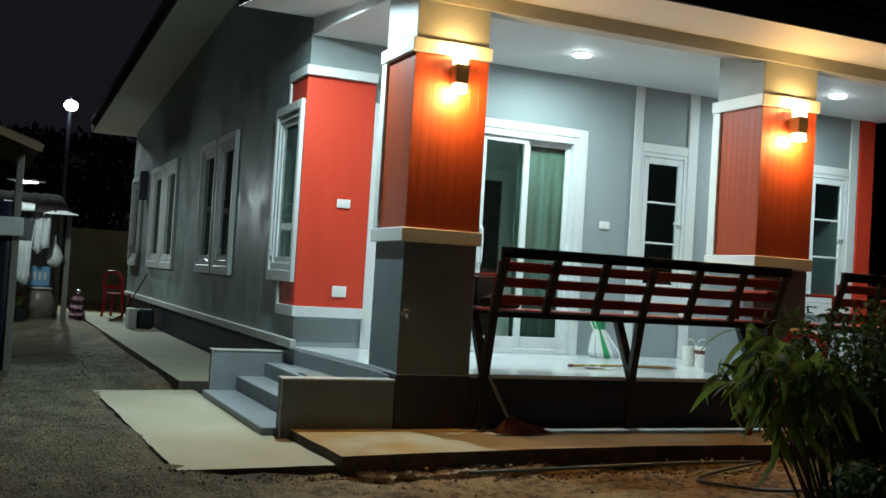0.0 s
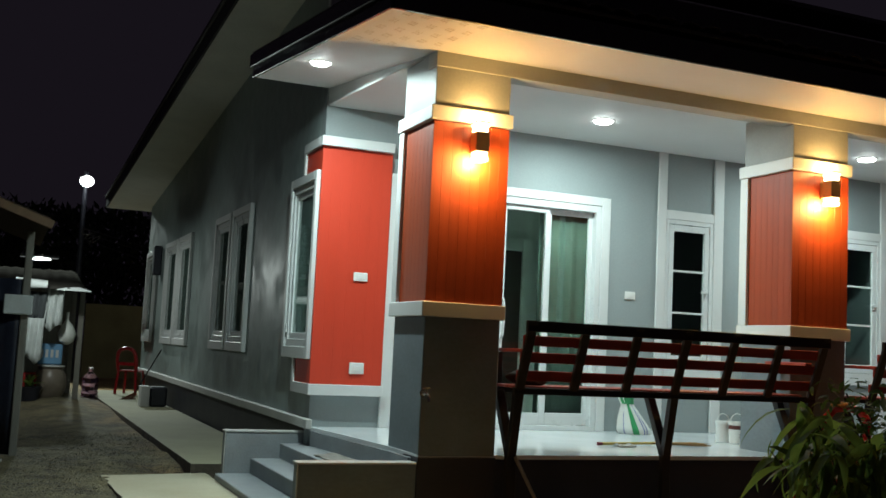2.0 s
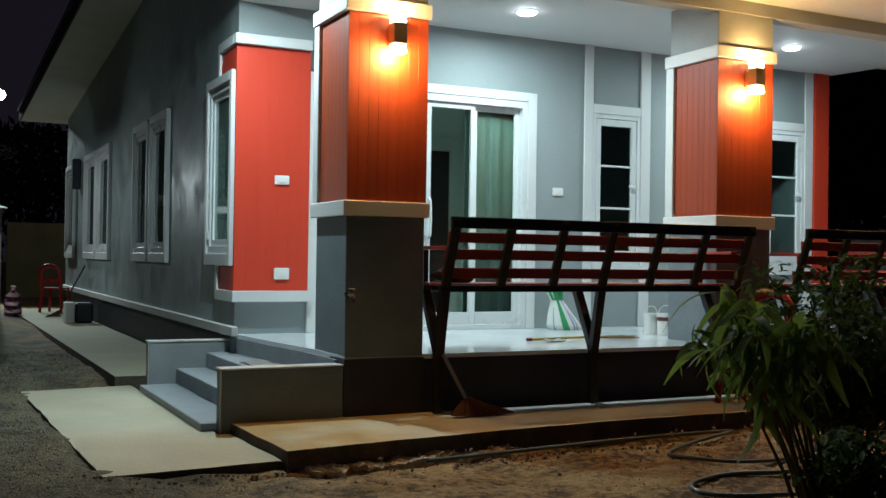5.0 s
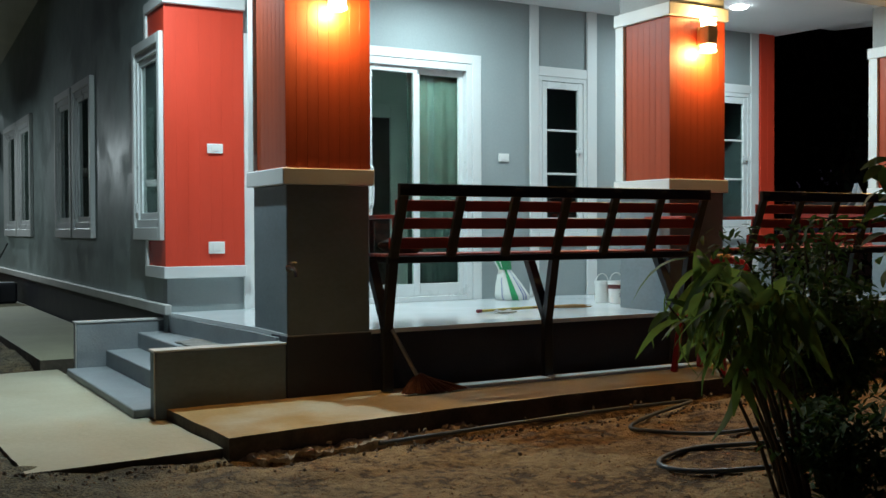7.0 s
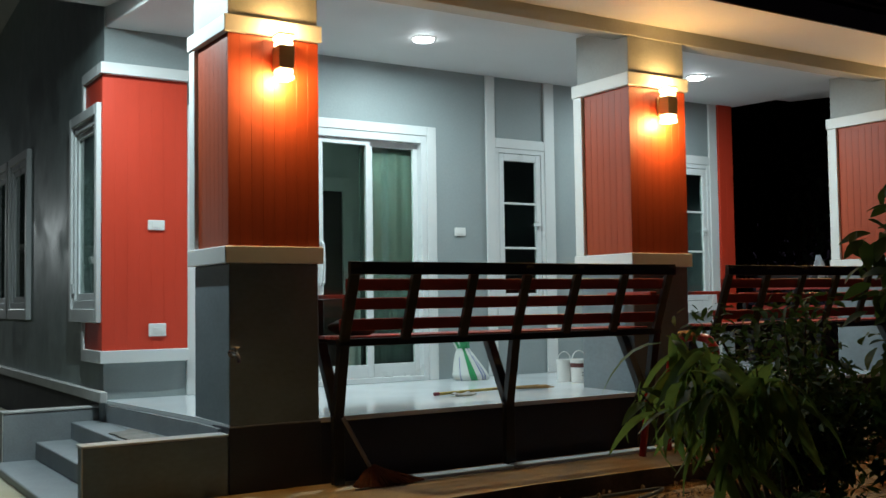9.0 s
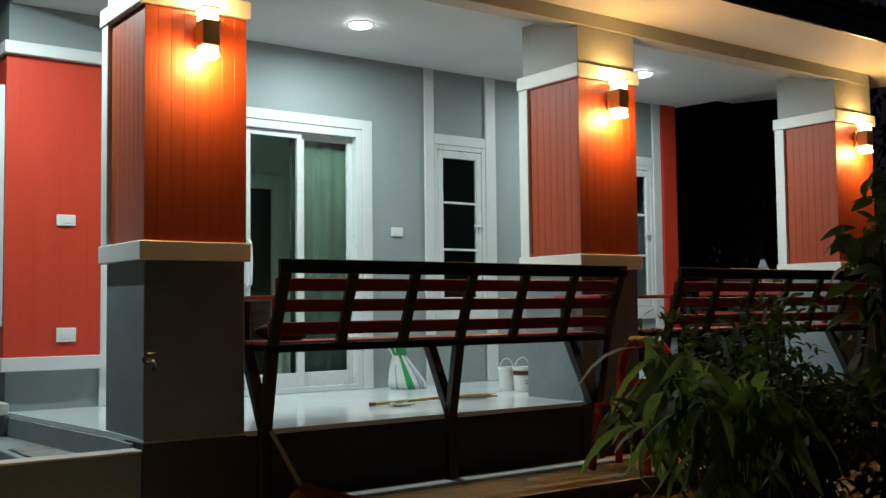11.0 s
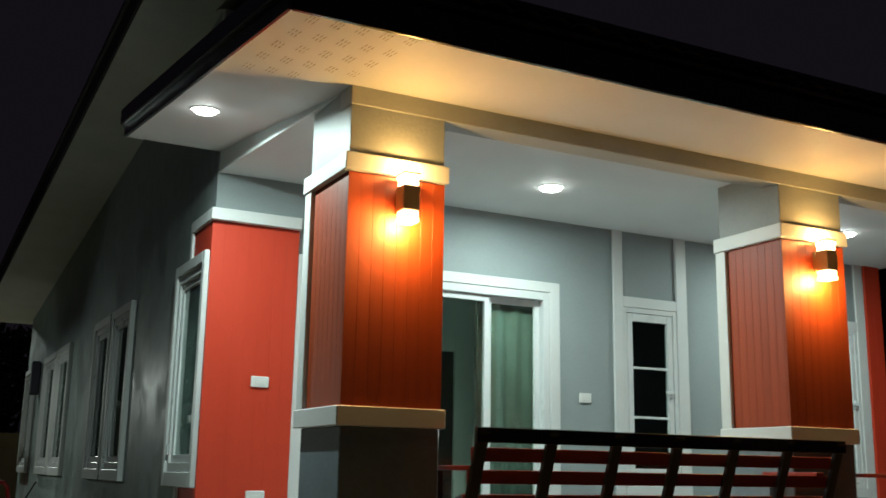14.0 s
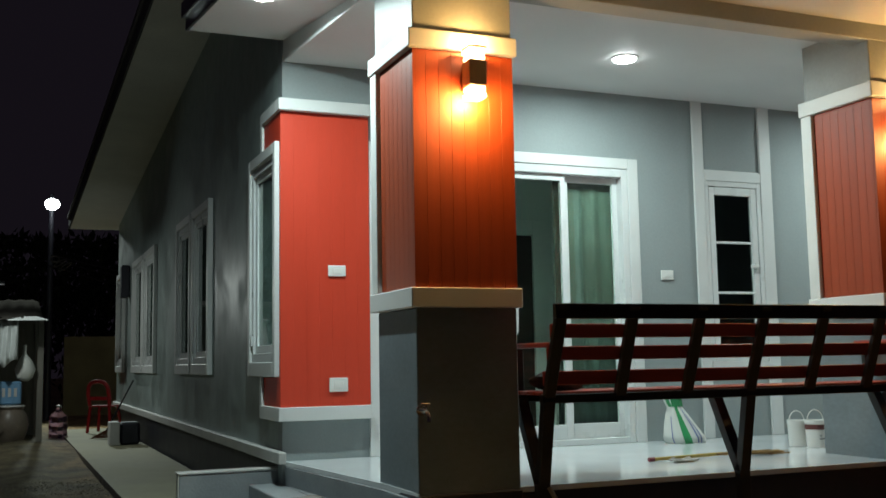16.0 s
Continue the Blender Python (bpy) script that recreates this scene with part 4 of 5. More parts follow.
def sack_skin(u0, u1, lift, z0=0.0, z1=0.40):
    bm = bmesh.new()
    cols = []
    full = u1 - u0 > 6.2
    nu = 40 if full else 6
    for i in range(nu if full else nu + 1):
        u = u0 + (u1 - u0) * i / nu
        col = []
        for j in range(22):
            z = z0 + (z1 - z0) * j / 21
            x, y, zz = sack_point(u, z)
            col.append(bm.verts.new((x + lift * math.cos(u), y + lift * math.sin(u), zz)))
        cols.append(col)
    pairs = list(zip(cols, cols[1:])) + ([(cols[-1], cols[0])] if full else [])
    for a, b in pairs:
        for j in range(21):
            bm.faces.new((a[j], b[j], b[j + 1], a[j + 1]))
    return bm


part("bag", sack_skin(0, 2 * math.pi, 0), WOVEN, sack, "", 0, True)
part("stripe", sack_skin(4.15, 4.5, 0.003), GREEN, sack, "green stripe", 0, True)
part("stripe", sack_skin(4.85, 4.93, 0.003, 0.0, 0.3), BLUE, sack, "blue stripe", 0, True)
part("stripe", sack_skin(5.05, 5.1, 0.003, 0.0, 0.3), BLUE, sack, "blue stripe", 0, True)
part("stripe", sack_skin(3.6, 3.66, 0.003, 0.0, 0.2), BLUE, sack, "blue stripe", 0, True)
part("tied_top", sack_skin(3.3, 5.7, 0.004, 0.27, 0.40), GREEN, sack, "green printed top", 0, True)


# paint buckets
def bucket(x, y, r, h, label, band):
    t = thing("paint_bucket", label, "bucket", (x, y, FLOOR), "paint buckets")
    bm = bmesh.new()
    lathe(bm, [(r * 0.88, 0.001), (r * 0.97, h * 0.85), (r * 1.03, h * 0.86), (r * 1.03, h * 0.9), (r, h * 0.91), (r * 1.05, h), (r * 0.97, h), (r * 0.95, h * 0.93)], (x, y, FLOOR), 24)
    part("pail", bm, PLASTIC, t, "", 0, True)
    if band:
        bm = bmesh.new()
        lathe(bm, [(r * 0.985, h * 0.66), (r * 1.0, h * 0.84)], (x, y, FLOOR), 24)
        part("label_band", bm, material("brown_label", (0.12, 0.035, 0.03), 0.5, vary=0.2), t, "dark brown label", 0, True)
        for k, zz in enumerate((0.3, 0.42)):
            bm = bmesh.new()
            bx(bm, x - r * 0.35, x + r * 0.25 - k * 0.03, y - r * 0.97, y - r * 0.9, FLOOR + h * zz, FLOOR + h * (zz + 0.05))
            part("print_bar", bm, material("grey_print", (0.25, 0.25, 0.25), 0.5), t, "", 0)
    bm = bmesh.new()
    pts = [(x + r * math.cos(a), y, FLOOR + h * 0.95 + r * 1.1 * math.sin(a)) for a in [math.pi * i / 12 for i in range(13)]]
    chain(bm, pts, 0.004, 6)
    part("bail_handle", bm, PLASTIC, t, "thin bail handle", 0, True)
    return t


bucket(3.39, 0.99, 0.072, 0.19, "white paint bucket with a brown label and raised handle", True)
bucket(3.35, 1.13, 0.066, 0.185, "plain white plastic bucket with raised handle", False)

# dark bag left on the bench
bm = bmesh.new()
bmesh.ops.create_icosphere(bm, subdivisions=3, radius=1, matrix=Matrix.Translation((0.80, 0.0, 1.125)) @ Matrix.Diagonal((0.15, 0.10, 0.05, 1)))
for v in bm.verts:
    v.co += Vector((noise.noise(v.co * 11), noise.noise(v.co * 11 + Vector((7, 0, 0))), 0.8 * noise.noise(v.co * 11 + Vector((0, 7, 0))))) * 0.035
    v.co.z = max(v.co.z, 1.081)
tagged(new("cloth_bag", as_mesh("cloth_bag", bm, material("dark_brown_cloth", (0.045, 0.03, 0.025), 0.9, vary=0.3, scale=14, bump=0.3), 0, True)), "crumpled dark brown cloth bag lying on the bench seat", "bag")

# straw broom and rag on the porch floor
broom = thing("straw_broom", "long-handled straw broom lying on the porch floor", "broom", (2.3, 0.7, FLOOR))
YELLOW = material("bamboo_handle", (0.42, 0.30, 0.06), 0.5, vary=0.2, scale=10, bump=0.1)
bm = bmesh.new()
tube(bm, (1.85, 0.73, FLOOR + 0.016), (2.42, 0.78, FLOOR + 0.02), 0.011)
part("handle", bm, YELLOW, broom, "yellow handle", 0, True)
bm = bmesh.new()
tube(bm, (1.83, 0.729, FLOOR + 0.016), (1.87, 0.732, FLOOR + 0.016), 0.014)
part("end_cap", bm, material("dark_red_cap", (0.16, 0.02, 0.03), 0.4), broom, "dark red end cap", 0, True)
rnd = random.Random(5)
bm = bmesh.new()
for i in range(70):
    a = rnd.uniform(-1, 1)
    b = rnd.uniform(0.003, 0.025)
    tube(bm, (2.36 + rnd.uniform(0, 0.1), 0.775 + a * 0.012, FLOOR + 0.012 + b * 0.5), (2.80 + rnd.uniform(-0.08, 0.06), 0.70 + a * 0.065, FLOOR + 0.006 + b), 0.004, 0.002, 5)
part("bristles", bm, STRAW, broom, "tan straw bristles", 0)
bm = bmesh.new()
bmesh.ops.create_grid(bm, x_segments=18, y_segments=10, size=0.5)
for v in bm.verts:
    x, y = v.co.x * 0.17, v.co.y * 0.10
    v.co = (2.02 + x + 0.02 * noise.noise((x * 20, y * 20, 3)), 0.64 + y, FLOOR + 0.012 + 0.03 * abs(noise.noise((x * 18, y * 25, 1))))
rag = new("rag", as_mesh("rag", bm, material("grey_cloth", (0.36, 0.34, 0.31), 0.9, vary=0.3, scale=20, bump=0.3), 0, True))
rag.modifiers.new("thick", "SOLIDIFY").thickness = 0.006
tagged(rag, "crumpled grey cloth rag on the porch floor", "rag")

# flattened mat on the steps
bm = bmesh.new()
bmesh.ops.create_grid(bm, x_segments=14, y_segments=18, size=0.5)
for v in bm.verts:
    x, y = v.co.x * 0.2, v.co.y * 0.62
    v.co = (-0.2 + x, 1.0 + y, 0.462 + 0.014 * noise.noise((x * 12, y * 9, 5)))
mat_ = new("door_mat", as_mesh("door_mat", bm, material("pale_mat_cloth", (0.27, 0.255, 0.23), 0.9, vary=0.35, scale=18, bump=0.3), 0, True))
mat_.modifiers.new("thick", "SOLIDIFY").thickness = 0.01
tagged(mat_, "crumpled pale cloth mat on the top step", "mat")

# short broom leaning on the plinth
sweep = thing("yard_broom", "short broom with a fan of brown bristles leaning on the plinth", "broom", (0.92, -0.2, SLAB))
bm = bmesh.new()
tube(bm, (0.66, -0.14, 0.61), (0.80, -0.22, 0.31), 0.012)
part("handle", bm, material("grey_handle", (0.30, 0.27, 0.24), 0.5), sweep, "grey handle", 0, True)
bm = bmesh.new()
for i in range(220):
    a = rnd.uniform(-1, 1)
    y = rnd.uniform(-0.03, 0.03)
    tube(bm, (0.81 + a * 0.05, -0.23 + y * 0.4, 0.335 - 0.03 * abs(a)), (0.89 + a * 0.23, -0.27 + y, SLAB + 0.004 + 0.015 * abs(a)), 0.010, 0.006, 5)
part("bristles", bm, BROWNBRISTLE, sweep, "", 0)

# pale boards lying along the foot of the plinth
for a, b in ((1.08, 1.83), (1.86, 3.3), (3.34, 4.9)):
    bm = bmesh.new()
    bx(bm, a, b, -0.215, -0.12, SLAB + 0.001, SLAB + 0.022)
    tagged(new("floor_board", as_mesh("floor_board", bm, WHITE, 0.003)), "pale grey board lying along the foot of the porch", "board", "boards by the porch")


# red plastic chairs
def plastic_chair(place, turn, label):
    t = thing("plastic_chair", label, "chair", (0, 0, 0), "red plastic chairs")
    m = Matrix.Translation(place) @ Matrix.Rotation(radians(turn), 4, "Z") @ Matrix.Scale(0.95, 4)
    for sx in (-1, 1):
        for sy in (-1, 1):
            bm = bmesh.new()
            bar(bm, (sx * 0.2, sy * 0.2 - 0.01, 0.002), (sx * 0.165, sy * 0.165, 0.42), 0.045, 0.035)
            part("leg", bm, REDPLASTIC, t, "", 0.006)
    bm = bmesh.new()
    bx(bm, -0.19, 0.19, -0.19, 0.19, 0.42, 0.445)
    part("seat", bm, REDPLASTIC, t, "", 0.01)
    bm = bmesh.new()
    pts = [(-0.17, 0.17, 0.445), (-0.18, 0.215, 0.62), (-0.165, 0.24, 0.75), (-0.11, 0.25, 0.82), (0, 0.255, 0.845), (0.11, 0.25, 0.82), (0.165, 0.24, 0.75), (0.18, 0.215, 0.62), (0.17, 0.17, 0.445)]
    chain(bm, pts, 0.033, 10)
    for p in pts:
        bmesh.ops.create_icosphere(bm, subdivisions=1, radius=0.0332, matrix=Matrix.Translation(p))
    part("back_frame", bm, REDPLASTIC, t, "", 0, True)
    bm = bmesh.new()
    bar(bm, (-0.17, 0.2, 0.56), (0.17, 0.2, 0.56), 0.06, 0.018)
    part("back_rail", bm, REDPLASTIC, t, "", 0.004)
    t.matrix_world = m
    return t


c1 = plastic_chair((3.06, -0.46, SLAB), -72, "red plastic chair with a yellow rag over its back")
bm = bmesh.new()
bmesh.ops.create_grid(bm, x_segments=14, y_segments=12, size=0.5)
for v in bm.verts:
    x, y = v.co.x * 0.16, v.co.y
    ang = y * 3.6
    v.co = (x - 0.04, 0.25 + 0.036 * math.sin(ang), 0.848 + 0.034 * math.cos(ang) - 0.35 * x * x + 0.003 * noise.noise((x * 40, y * 9, 2)))
ob = new("rag", as_mesh("rag", bm, material("yellow_print_cloth", (0.50, 0.27, 0.05), 0.85, vary=0.5, scale=35, bump=0.2, tint=(0.12, 0.03, 0.02)), 0, True))
ob.modifiers.new("thick", "SOLIDIFY").thickness = 0.004
ob.matrix_world = c1.matrix_world.copy()
tagged(ob, "yellow patterned rag hung over the red chair", "rag")
plastic_chair((-0.42, 12.5, SLAB + 0.016), 150, "red plastic chair standing on the side path")
plastic_chair((-2.25, 10.7, 0.2), 60, "red plastic chair beside the neighbour's shelter")

hang = thing("hung_cloth", "pale grey cloth slung over the end bench", "cloth", (6.85, 1.35, 1.5))
bm = bmesh.new()
cols = []
for i in range(12):
    u = i / 11
    cols.append([bm.verts.new((6.93 + 0.02 * math.sin(i + j), 1.25 + 0.22 * (u - 0.5) * (1.0 - 0.75 * j / 4) + 0.1, 1.46 + 0.06 * j)) for j in range(5)])
for a, b in zip(cols, cols[1:]):
    for j in range(4):
        bm.faces.new((a[j], b[j], b[j + 1], a[j + 1]))
part("cloth", bm, material("pale_grey_cloth", (0.4, 0.42, 0.45), 0.9, vary=0.2, scale=10), hang, "", 0, True).modifiers.new("thick", "SOLIDIFY").thickness = 0.008

# hose on the soil
def hz(x, y):
    return max(ground_height(x, y) + 0.018, 0.112 if abs(y - slab_edge(x) + 0.14) < 0.08 else 0.0)


route = [(0.128, -1.02), (0.53, -0.98), (0.97, -0.93), (1.35, -0.89), (1.82, -0.85), (2.28, -0.85), (2.5, -0.86), (2.4, -0.95), (1.84, -1.13), (1.52, -1.33), (1.5, -1.52), (1.75, -1.72), (2.07, -1.70), (2.45, -1.66), (2.9, -1.6)]
cable("garden_hose", [(x, y, hz(x, y)) for x, y in route], 0.0115, HOSE, "grey-blue garden hose winding over the soil", "hose")
route = [(2.1, -2.05), (1.74, -2.0), (1.5, -1.95), (1.25, -2.0), (1.05, -2.1), (1.03, -2.26), (1.28, -2.44), (1.7, -2.5), (2.0, -2.55)]
cable("garden_hose", [(x, y, hz(x, y)) for x, y in route], 0.0125, HOSE, "loop of grey-blue garden hose lying on soil", "hose")

# ---- plants ----


def leaf_mesh(name, length, wide, mat, droop):
    bm = bmesh.new()
    rows = []
    for i in range(6):
        u = i / 5
        w = wide * 0.5 * (math.sin(math.pi * min(1, u * 0.95 + 0.03)) ** 0.8) * (1 - 0.25 * u) + 0.0008
        z = -droop * length * u * u
        x = length * u * (1 - 0.25 * droop * u)
        rows.append([bm.verts.new((x, -w, z + 0.25 * w)), bm.verts.new((x, 0, z)), bm.verts.new((x, w, z + 0.25 * w))])
    for a, b in zip(rows, rows[1:]):
        for j in range(2):
            bm.faces.new((a[j], b[j], b[j + 1], a[j + 1]))
    return as_mesh(name, bm, mat, 0, True)


def shrub(label, base, stems, seed, spread, height, single, joined, lm, mat, reach, low_leaf=0.35, droop=(-15, 55), thick=0.013, lean=(0, 0), shortest=0.55):
    t = thing("shrub", label, "shrub", base)
    r = random.Random(seed)
    tips = []
    for s in range(stems):
        a = r.uniform(0, 2 * math.pi)
        rad = spread * math.sqrt(r.uniform(0.05, 1))
        top = Vector((base[0] + lean[0] + rad * math.cos(a), base[1] + lean[1] + rad * math.sin(a), base[2] + height * r.uniform(shortest, 1.0)))
        low = Vector((base[0] + 0.08 * math.cos(a) * r.random(), base[1] + 0.08 * math.sin(a), base[2] - 0.02))
        bend = low.lerp(top, 0.5) + Vector((-0.1 * math.cos(a), -0.1 * math.sin(a), 0.08))
        pts = [low.lerp(bend, u).lerp(bend.lerp(top, u), u) for u in (0, 0.25, 0.5, 0.75, 1)]
        bm = bmesh.new()
        for k, (p, q) in enumerate(zip(pts, pts[1:])):
            tube(bm, p, q, thick * (1 - 0.185 * k), thick * (0.815 - 0.185 * k), 6, False)
        part("stem", bm, STEM, t, "", 0, True)
        for u in [low_leaf + (1 - low_leaf) * s for s in (0, 0.25, 0.45, 0.62, 0.8, 1.0, 1.0)]:
            tips.append((pts[0].lerp(bend, u).lerp(bend.lerp(top, u), u), u))

    def leaf_matrix():
        p, u = r.choice(tips)
        m = Matrix.Translation(p + Vector((r.uniform(-1, 1), r.uniform(-1, 1), r.uniform(-0.6, 0.6))) * reach)
        m = m @ Matrix.Rotation(r.uniform(0, 2 * math.pi), 4, "Z") @ Matrix.Rotation(radians(r.uniform(*droop)), 4, "Y") @ Matrix.Rotation(radians(r.uniform(-40, 40)), 4, "X")
        return m @ Matrix.Scale(r.uniform(0.65, 1.2), 4)

    for i in range(single):
        ob = new("leaf", lm[i % len(lm)])
        ob.parent = t
        ob.matrix_parent_inverse = t.matrix_world.inverted()
        ob.matrix_world = leaf_matrix()
    vs, fs = [], []
    src = lm[0]
    sv, sf = [v.co.copy() for v in src.vertices], [tuple(p.vertices) for p in src.polygons]
    for i in range(joined):
        m = leaf_matrix()
        o = len(vs)
        vs += [m @ v for v in sv]
        fs += [tuple(o + k for k in f) for f in sf]
    if vs:
        me = bpy.data.meshes.new("crown")
        me.from_pydata(vs, [], fs)
        me.polygons.foreach_set("use_smooth", [True] * len(fs))
        me.materials.append(mat)
        ob = new("crown", me)
        ob.parent = t
        ob.matrix_parent_inverse = t.matrix_world.inverted()
        tagged(ob, kind="stuff")
    return t


MANGO = [leaf_mesh("leaf", 0.235, 0.05, LEAF, 0.65), leaf_mesh("leaf", 0.165, 0.036, LEAF, 0.4)]
SMALL = [leaf_mesh("leaf", 0.06, 0.026, LEAF2, 0.2)]
BROAD = [leaf_mesh("leaf", 0.12, 0.06, LEAF2, 0.3)]
shrub("young mango bush with long drooping green leaves", (1.2, -2.84, 0.08), 14, 3, 0.28, 1.06, 170, 30, MANGO, LEAF, 0.06, 0.84, (-5, 72), 0.011, (-0.46, -0.06), 0.66)
shrub("dense dark bush with small leaves on thin stems", (1.75, -2.5, 0.08), 22, 8, 0.42, 1.15, 0, 4400, SMALL, LEAF2, 0.13, 0.5, (-15, 55), 0.016)
shrub("tall dark bush with broad leaves at the yard edge", (1.98, -2.86, 0.08), 9, 15, 0.31, 1.75, 50, 480, BROAD, LEAF2, 0.11, 0.3, (-15, 60), 0.03)
shrub("low dark bush close to the soil", (1.3, -2.98, 0.06), 12, 21, 0.3, 0.42, 0, 1700, SMALL, LEAF2, 0.09)

# ---- neighbour's yard ----
GREYWOOD = material("weathered_wood", (0.22, 0.21, 0.18), 0.8, vary=0.3, scale=6, grain=40, bump=0.3, stretch=(3, 3, 0.3))
RUST = material("rusty_tin", (0.07, 0.045, 0.03), 0.7, vary=0.4, scale=5, grain=30, bump=0.2)
TARP = material("dark_blue_tarp", (0.02, 0.025, 0.045), 0.5, vary=0.4, scale=5, grain=30, bump=0.3)
CLOTH = material("pale_hung_cloth", (0.60, 0.64, 0.63), 0.8, vary=0.2, scale=6, grain=60, bump=0.2)
BLUECLOTH = material("pale_blue_sheet", (0.16, 0.34, 0.55), 0.7, vary=0.2, scale=8, bump=0.1)
DARKCLOTH = material("dark_grey_cloth", (0.07, 0.08, 0.085), 0.85, vary=0.3, scale=6, grain=60, bump=0.2)
CLAY = material("glazed_clay", (0.22, 0.18, 0.14), 0.4, vary=0.3, scale=6, bump=0.1)

shelter = thing("lean_to_shelter", "dark lean-to shelter with a tin roof and tarpaulin side", "shelter", (-2.4, 4.0, 0.12))
bm = bmesh.new()
bx(bm, -2.40, -2.33, 3.97, 4.04, 0.05, 2.2)
part("post", bm, GREYWOOD, shelter, "weathered grey post", 0.008)
bm = bmesh.new()
for x0_, z0_, x1_, z1_ in ((-2.22, 2.26, -4.6, 3.1),):
    n_ = 26
    cols = []
    for i in range(n_ + 1):
        u = i / n_
        cols.append([bm.verts.new((x0_ + (x1_ - x0_) * u, y, z0_ + (z1_ - z0_) * u + 0.0)) for y in [3.4 + 0.1 * k for k in range(30)]])
    for i, c in enumerate(cols):
        for k, v in enumerate(c):
            v.co.z += 0.018 * math.cos(k * math.pi)
    for a, b in zip(cols, cols[1:]):
        for j in range(29):
            bm.faces.new((a[j], b[j], b[j + 1], a[j + 1]))
ob = part("tin_roof", bm, RUST, shelter, "rusty corrugated tin roof", 0, True)
ob.modifiers.new("thick", "SOLIDIFY").thickness = 0.006
bm = bmesh.new()
bar(bm, (-2.2, 3.375, 2.215), (-4.6, 3.375, 3.06), 0.075, 0.04)
part("roof_beam", bm, material("brown_beam", (0.20, 0.125, 0.07), 0.7, vary=0.3, scale=8, bump=0.2), shelter, "brown wooden edge beam", 0.004)
bm = bmesh.new()
cols = []
for i in range(40):
    x = -4.4 + 2.0 * i / 39
    cols.append([bm.verts.new((x, 4.03 + 0.04 * math.sin(i * 0.9 + z), z)) for z in (0.14, 0.7, 1.3, 1.75)])
for a, b in zip(cols, cols[1:]):
    for j in range(3):
        bm.faces.new((a[j], b[j], b[j + 1], a[j + 1]))
ob = part("tarpaulin", bm, TARP, shelter, "dark blue tarpaulin side", 0, True)
ob.modifiers.new("thick", "SOLIDIFY").thickness = 0.004
bm = bmesh.new()
bx(bm, -2.55, -2.30, 3.90, 3.968, 1.42, 1.60)
part("meter_box", bm, CLOTH, shelter, "grey meter box", 0.01)
bm = bmesh.new()
bx(bm, -3.3, -2.45, 3.55, 3.62, 0.11, 0.15)
tagged(new("floor_board", as_mesh("floor_board", bm, EDGE, 0.004)), "pale wooden plank lying on the ground by the shelter", "board")

hut = thing("open_hut", "open shed with a low tin roof, lit by a tube lamp", "shed", (-2.3, 10.8, 0.15))
for x, y in ((-1.42, 10.9), (-3.6, 10.9), (-1.42, 13.0)):
    boxpart("post", (x - 0.04, x + 0.04, y - 0.04, y + 0.04, 0.05, 1.95), GREYWOOD, hut)
bm = bmesh.new()
cols = []
for i in range(2):
    cols.append([bm.verts.new((-4.2 + 0.09 * k, 10.1 + i * 3.2, 1.9 + i * 0.45 + 0.008 * math.cos(k * math.pi) + 0.05 * noise.noise((k * 0.3, i, 0)))) for k in range(32)])
for j in range(31):
    bm.faces.new((cols[0][j], cols[0][j + 1], cols[1][j + 1], cols[1][j]))
TIN = material("dull_tin", (0.06, 0.056, 0.05), 0.95, vary=0.4, scale=3, bump=0.2)
TIN.node_tree.nodes["Principled BSDF"].inputs["Specular IOR Level"].default_value = 0.0
ob = part("tin_roof", bm, TIN, hut, "", 0, True)
ob.modifiers.new("thick", "SOLIDIFY").thickness = 0.006
boxpart("back_wall", (-4.2, -1.4, 13.0, 13.06, 0.05, 2.3), GREYWOOD, hut)


def hung(name, x0, x1, y, z0, z1, mat, label, cat, seed):
    bm = bmesh.new()
    cols = []
    for i in range(16):
        u = i / 15
        cols.append([bm.verts.new((x0 + (x1 - x0) * u, y + 0.03 * math.sin(i * 1.1 + seed + j * 0.4), z1 - (z1 - z0) * j / 5 * (1 - 0.18 * abs(math.sin(seed + u * 3))))) for j in range(6)])
    for a, b in zip(cols, cols[1:]):
        for j in range(5):
            bm.faces.new((a[j], b[j], b[j + 1], a[j + 1]))
    ob = new(name, as_mesh(name, bm, mat, 0, True))
    ob.modifiers.new("thick", "SOLIDIFY").thickness = 0.006
    return tagged(ob, label, cat)


hung("hung_sheet", -2.28, -1.98, 10.3, 0.75, 1.45, CLOTH, "pale cloth sheet hanging from the shed roof", "cloth", 1)
hung("hung_sheet", -2.0, -1.72, 10.4, 1.25, 1.9, CLOTH, "short pale cloth hanging from the shed roof", "cloth", 2)
hung("hung_sheet", -2.28, -1.95, 10.36, 1.35, 1.85, DARKCLOTH, "dark grey cloth hanging above the pale sheet", "cloth", 3)
bm = bmesh.new()
tube(bm, (-2.42, 10.07, 1.97), (-1.98, 10.05, 1.95), 0.075, 0.06, 14)
for v in bm.verts:
    v.co += Vector((0, noise.noise(v.co * 7), noise.noise(v.co * 7 + Vector((5, 0, 0))))) * 0.03
tagged(new("rolled_sheet", as_mesh("rolled_sheet", bm, CLOTH, 0, True)), "rolled pale plastic sheet lying on the shed roof edge", "sheet")
bm = bmesh.new()
prism(bm, [(-1.86, 10.0), (-1.36, 10.02), (-1.5, 10.5), (-1.7, 10.4)], 0, 0.012)
bm.transform(Matrix.Translation((0, 0, 1.86)) @ Matrix.Rotation(radians(8), 4, "X"))
bmesh.ops.translate(bm, verts=bm.verts[:], vec=(0, 0, -1.38))
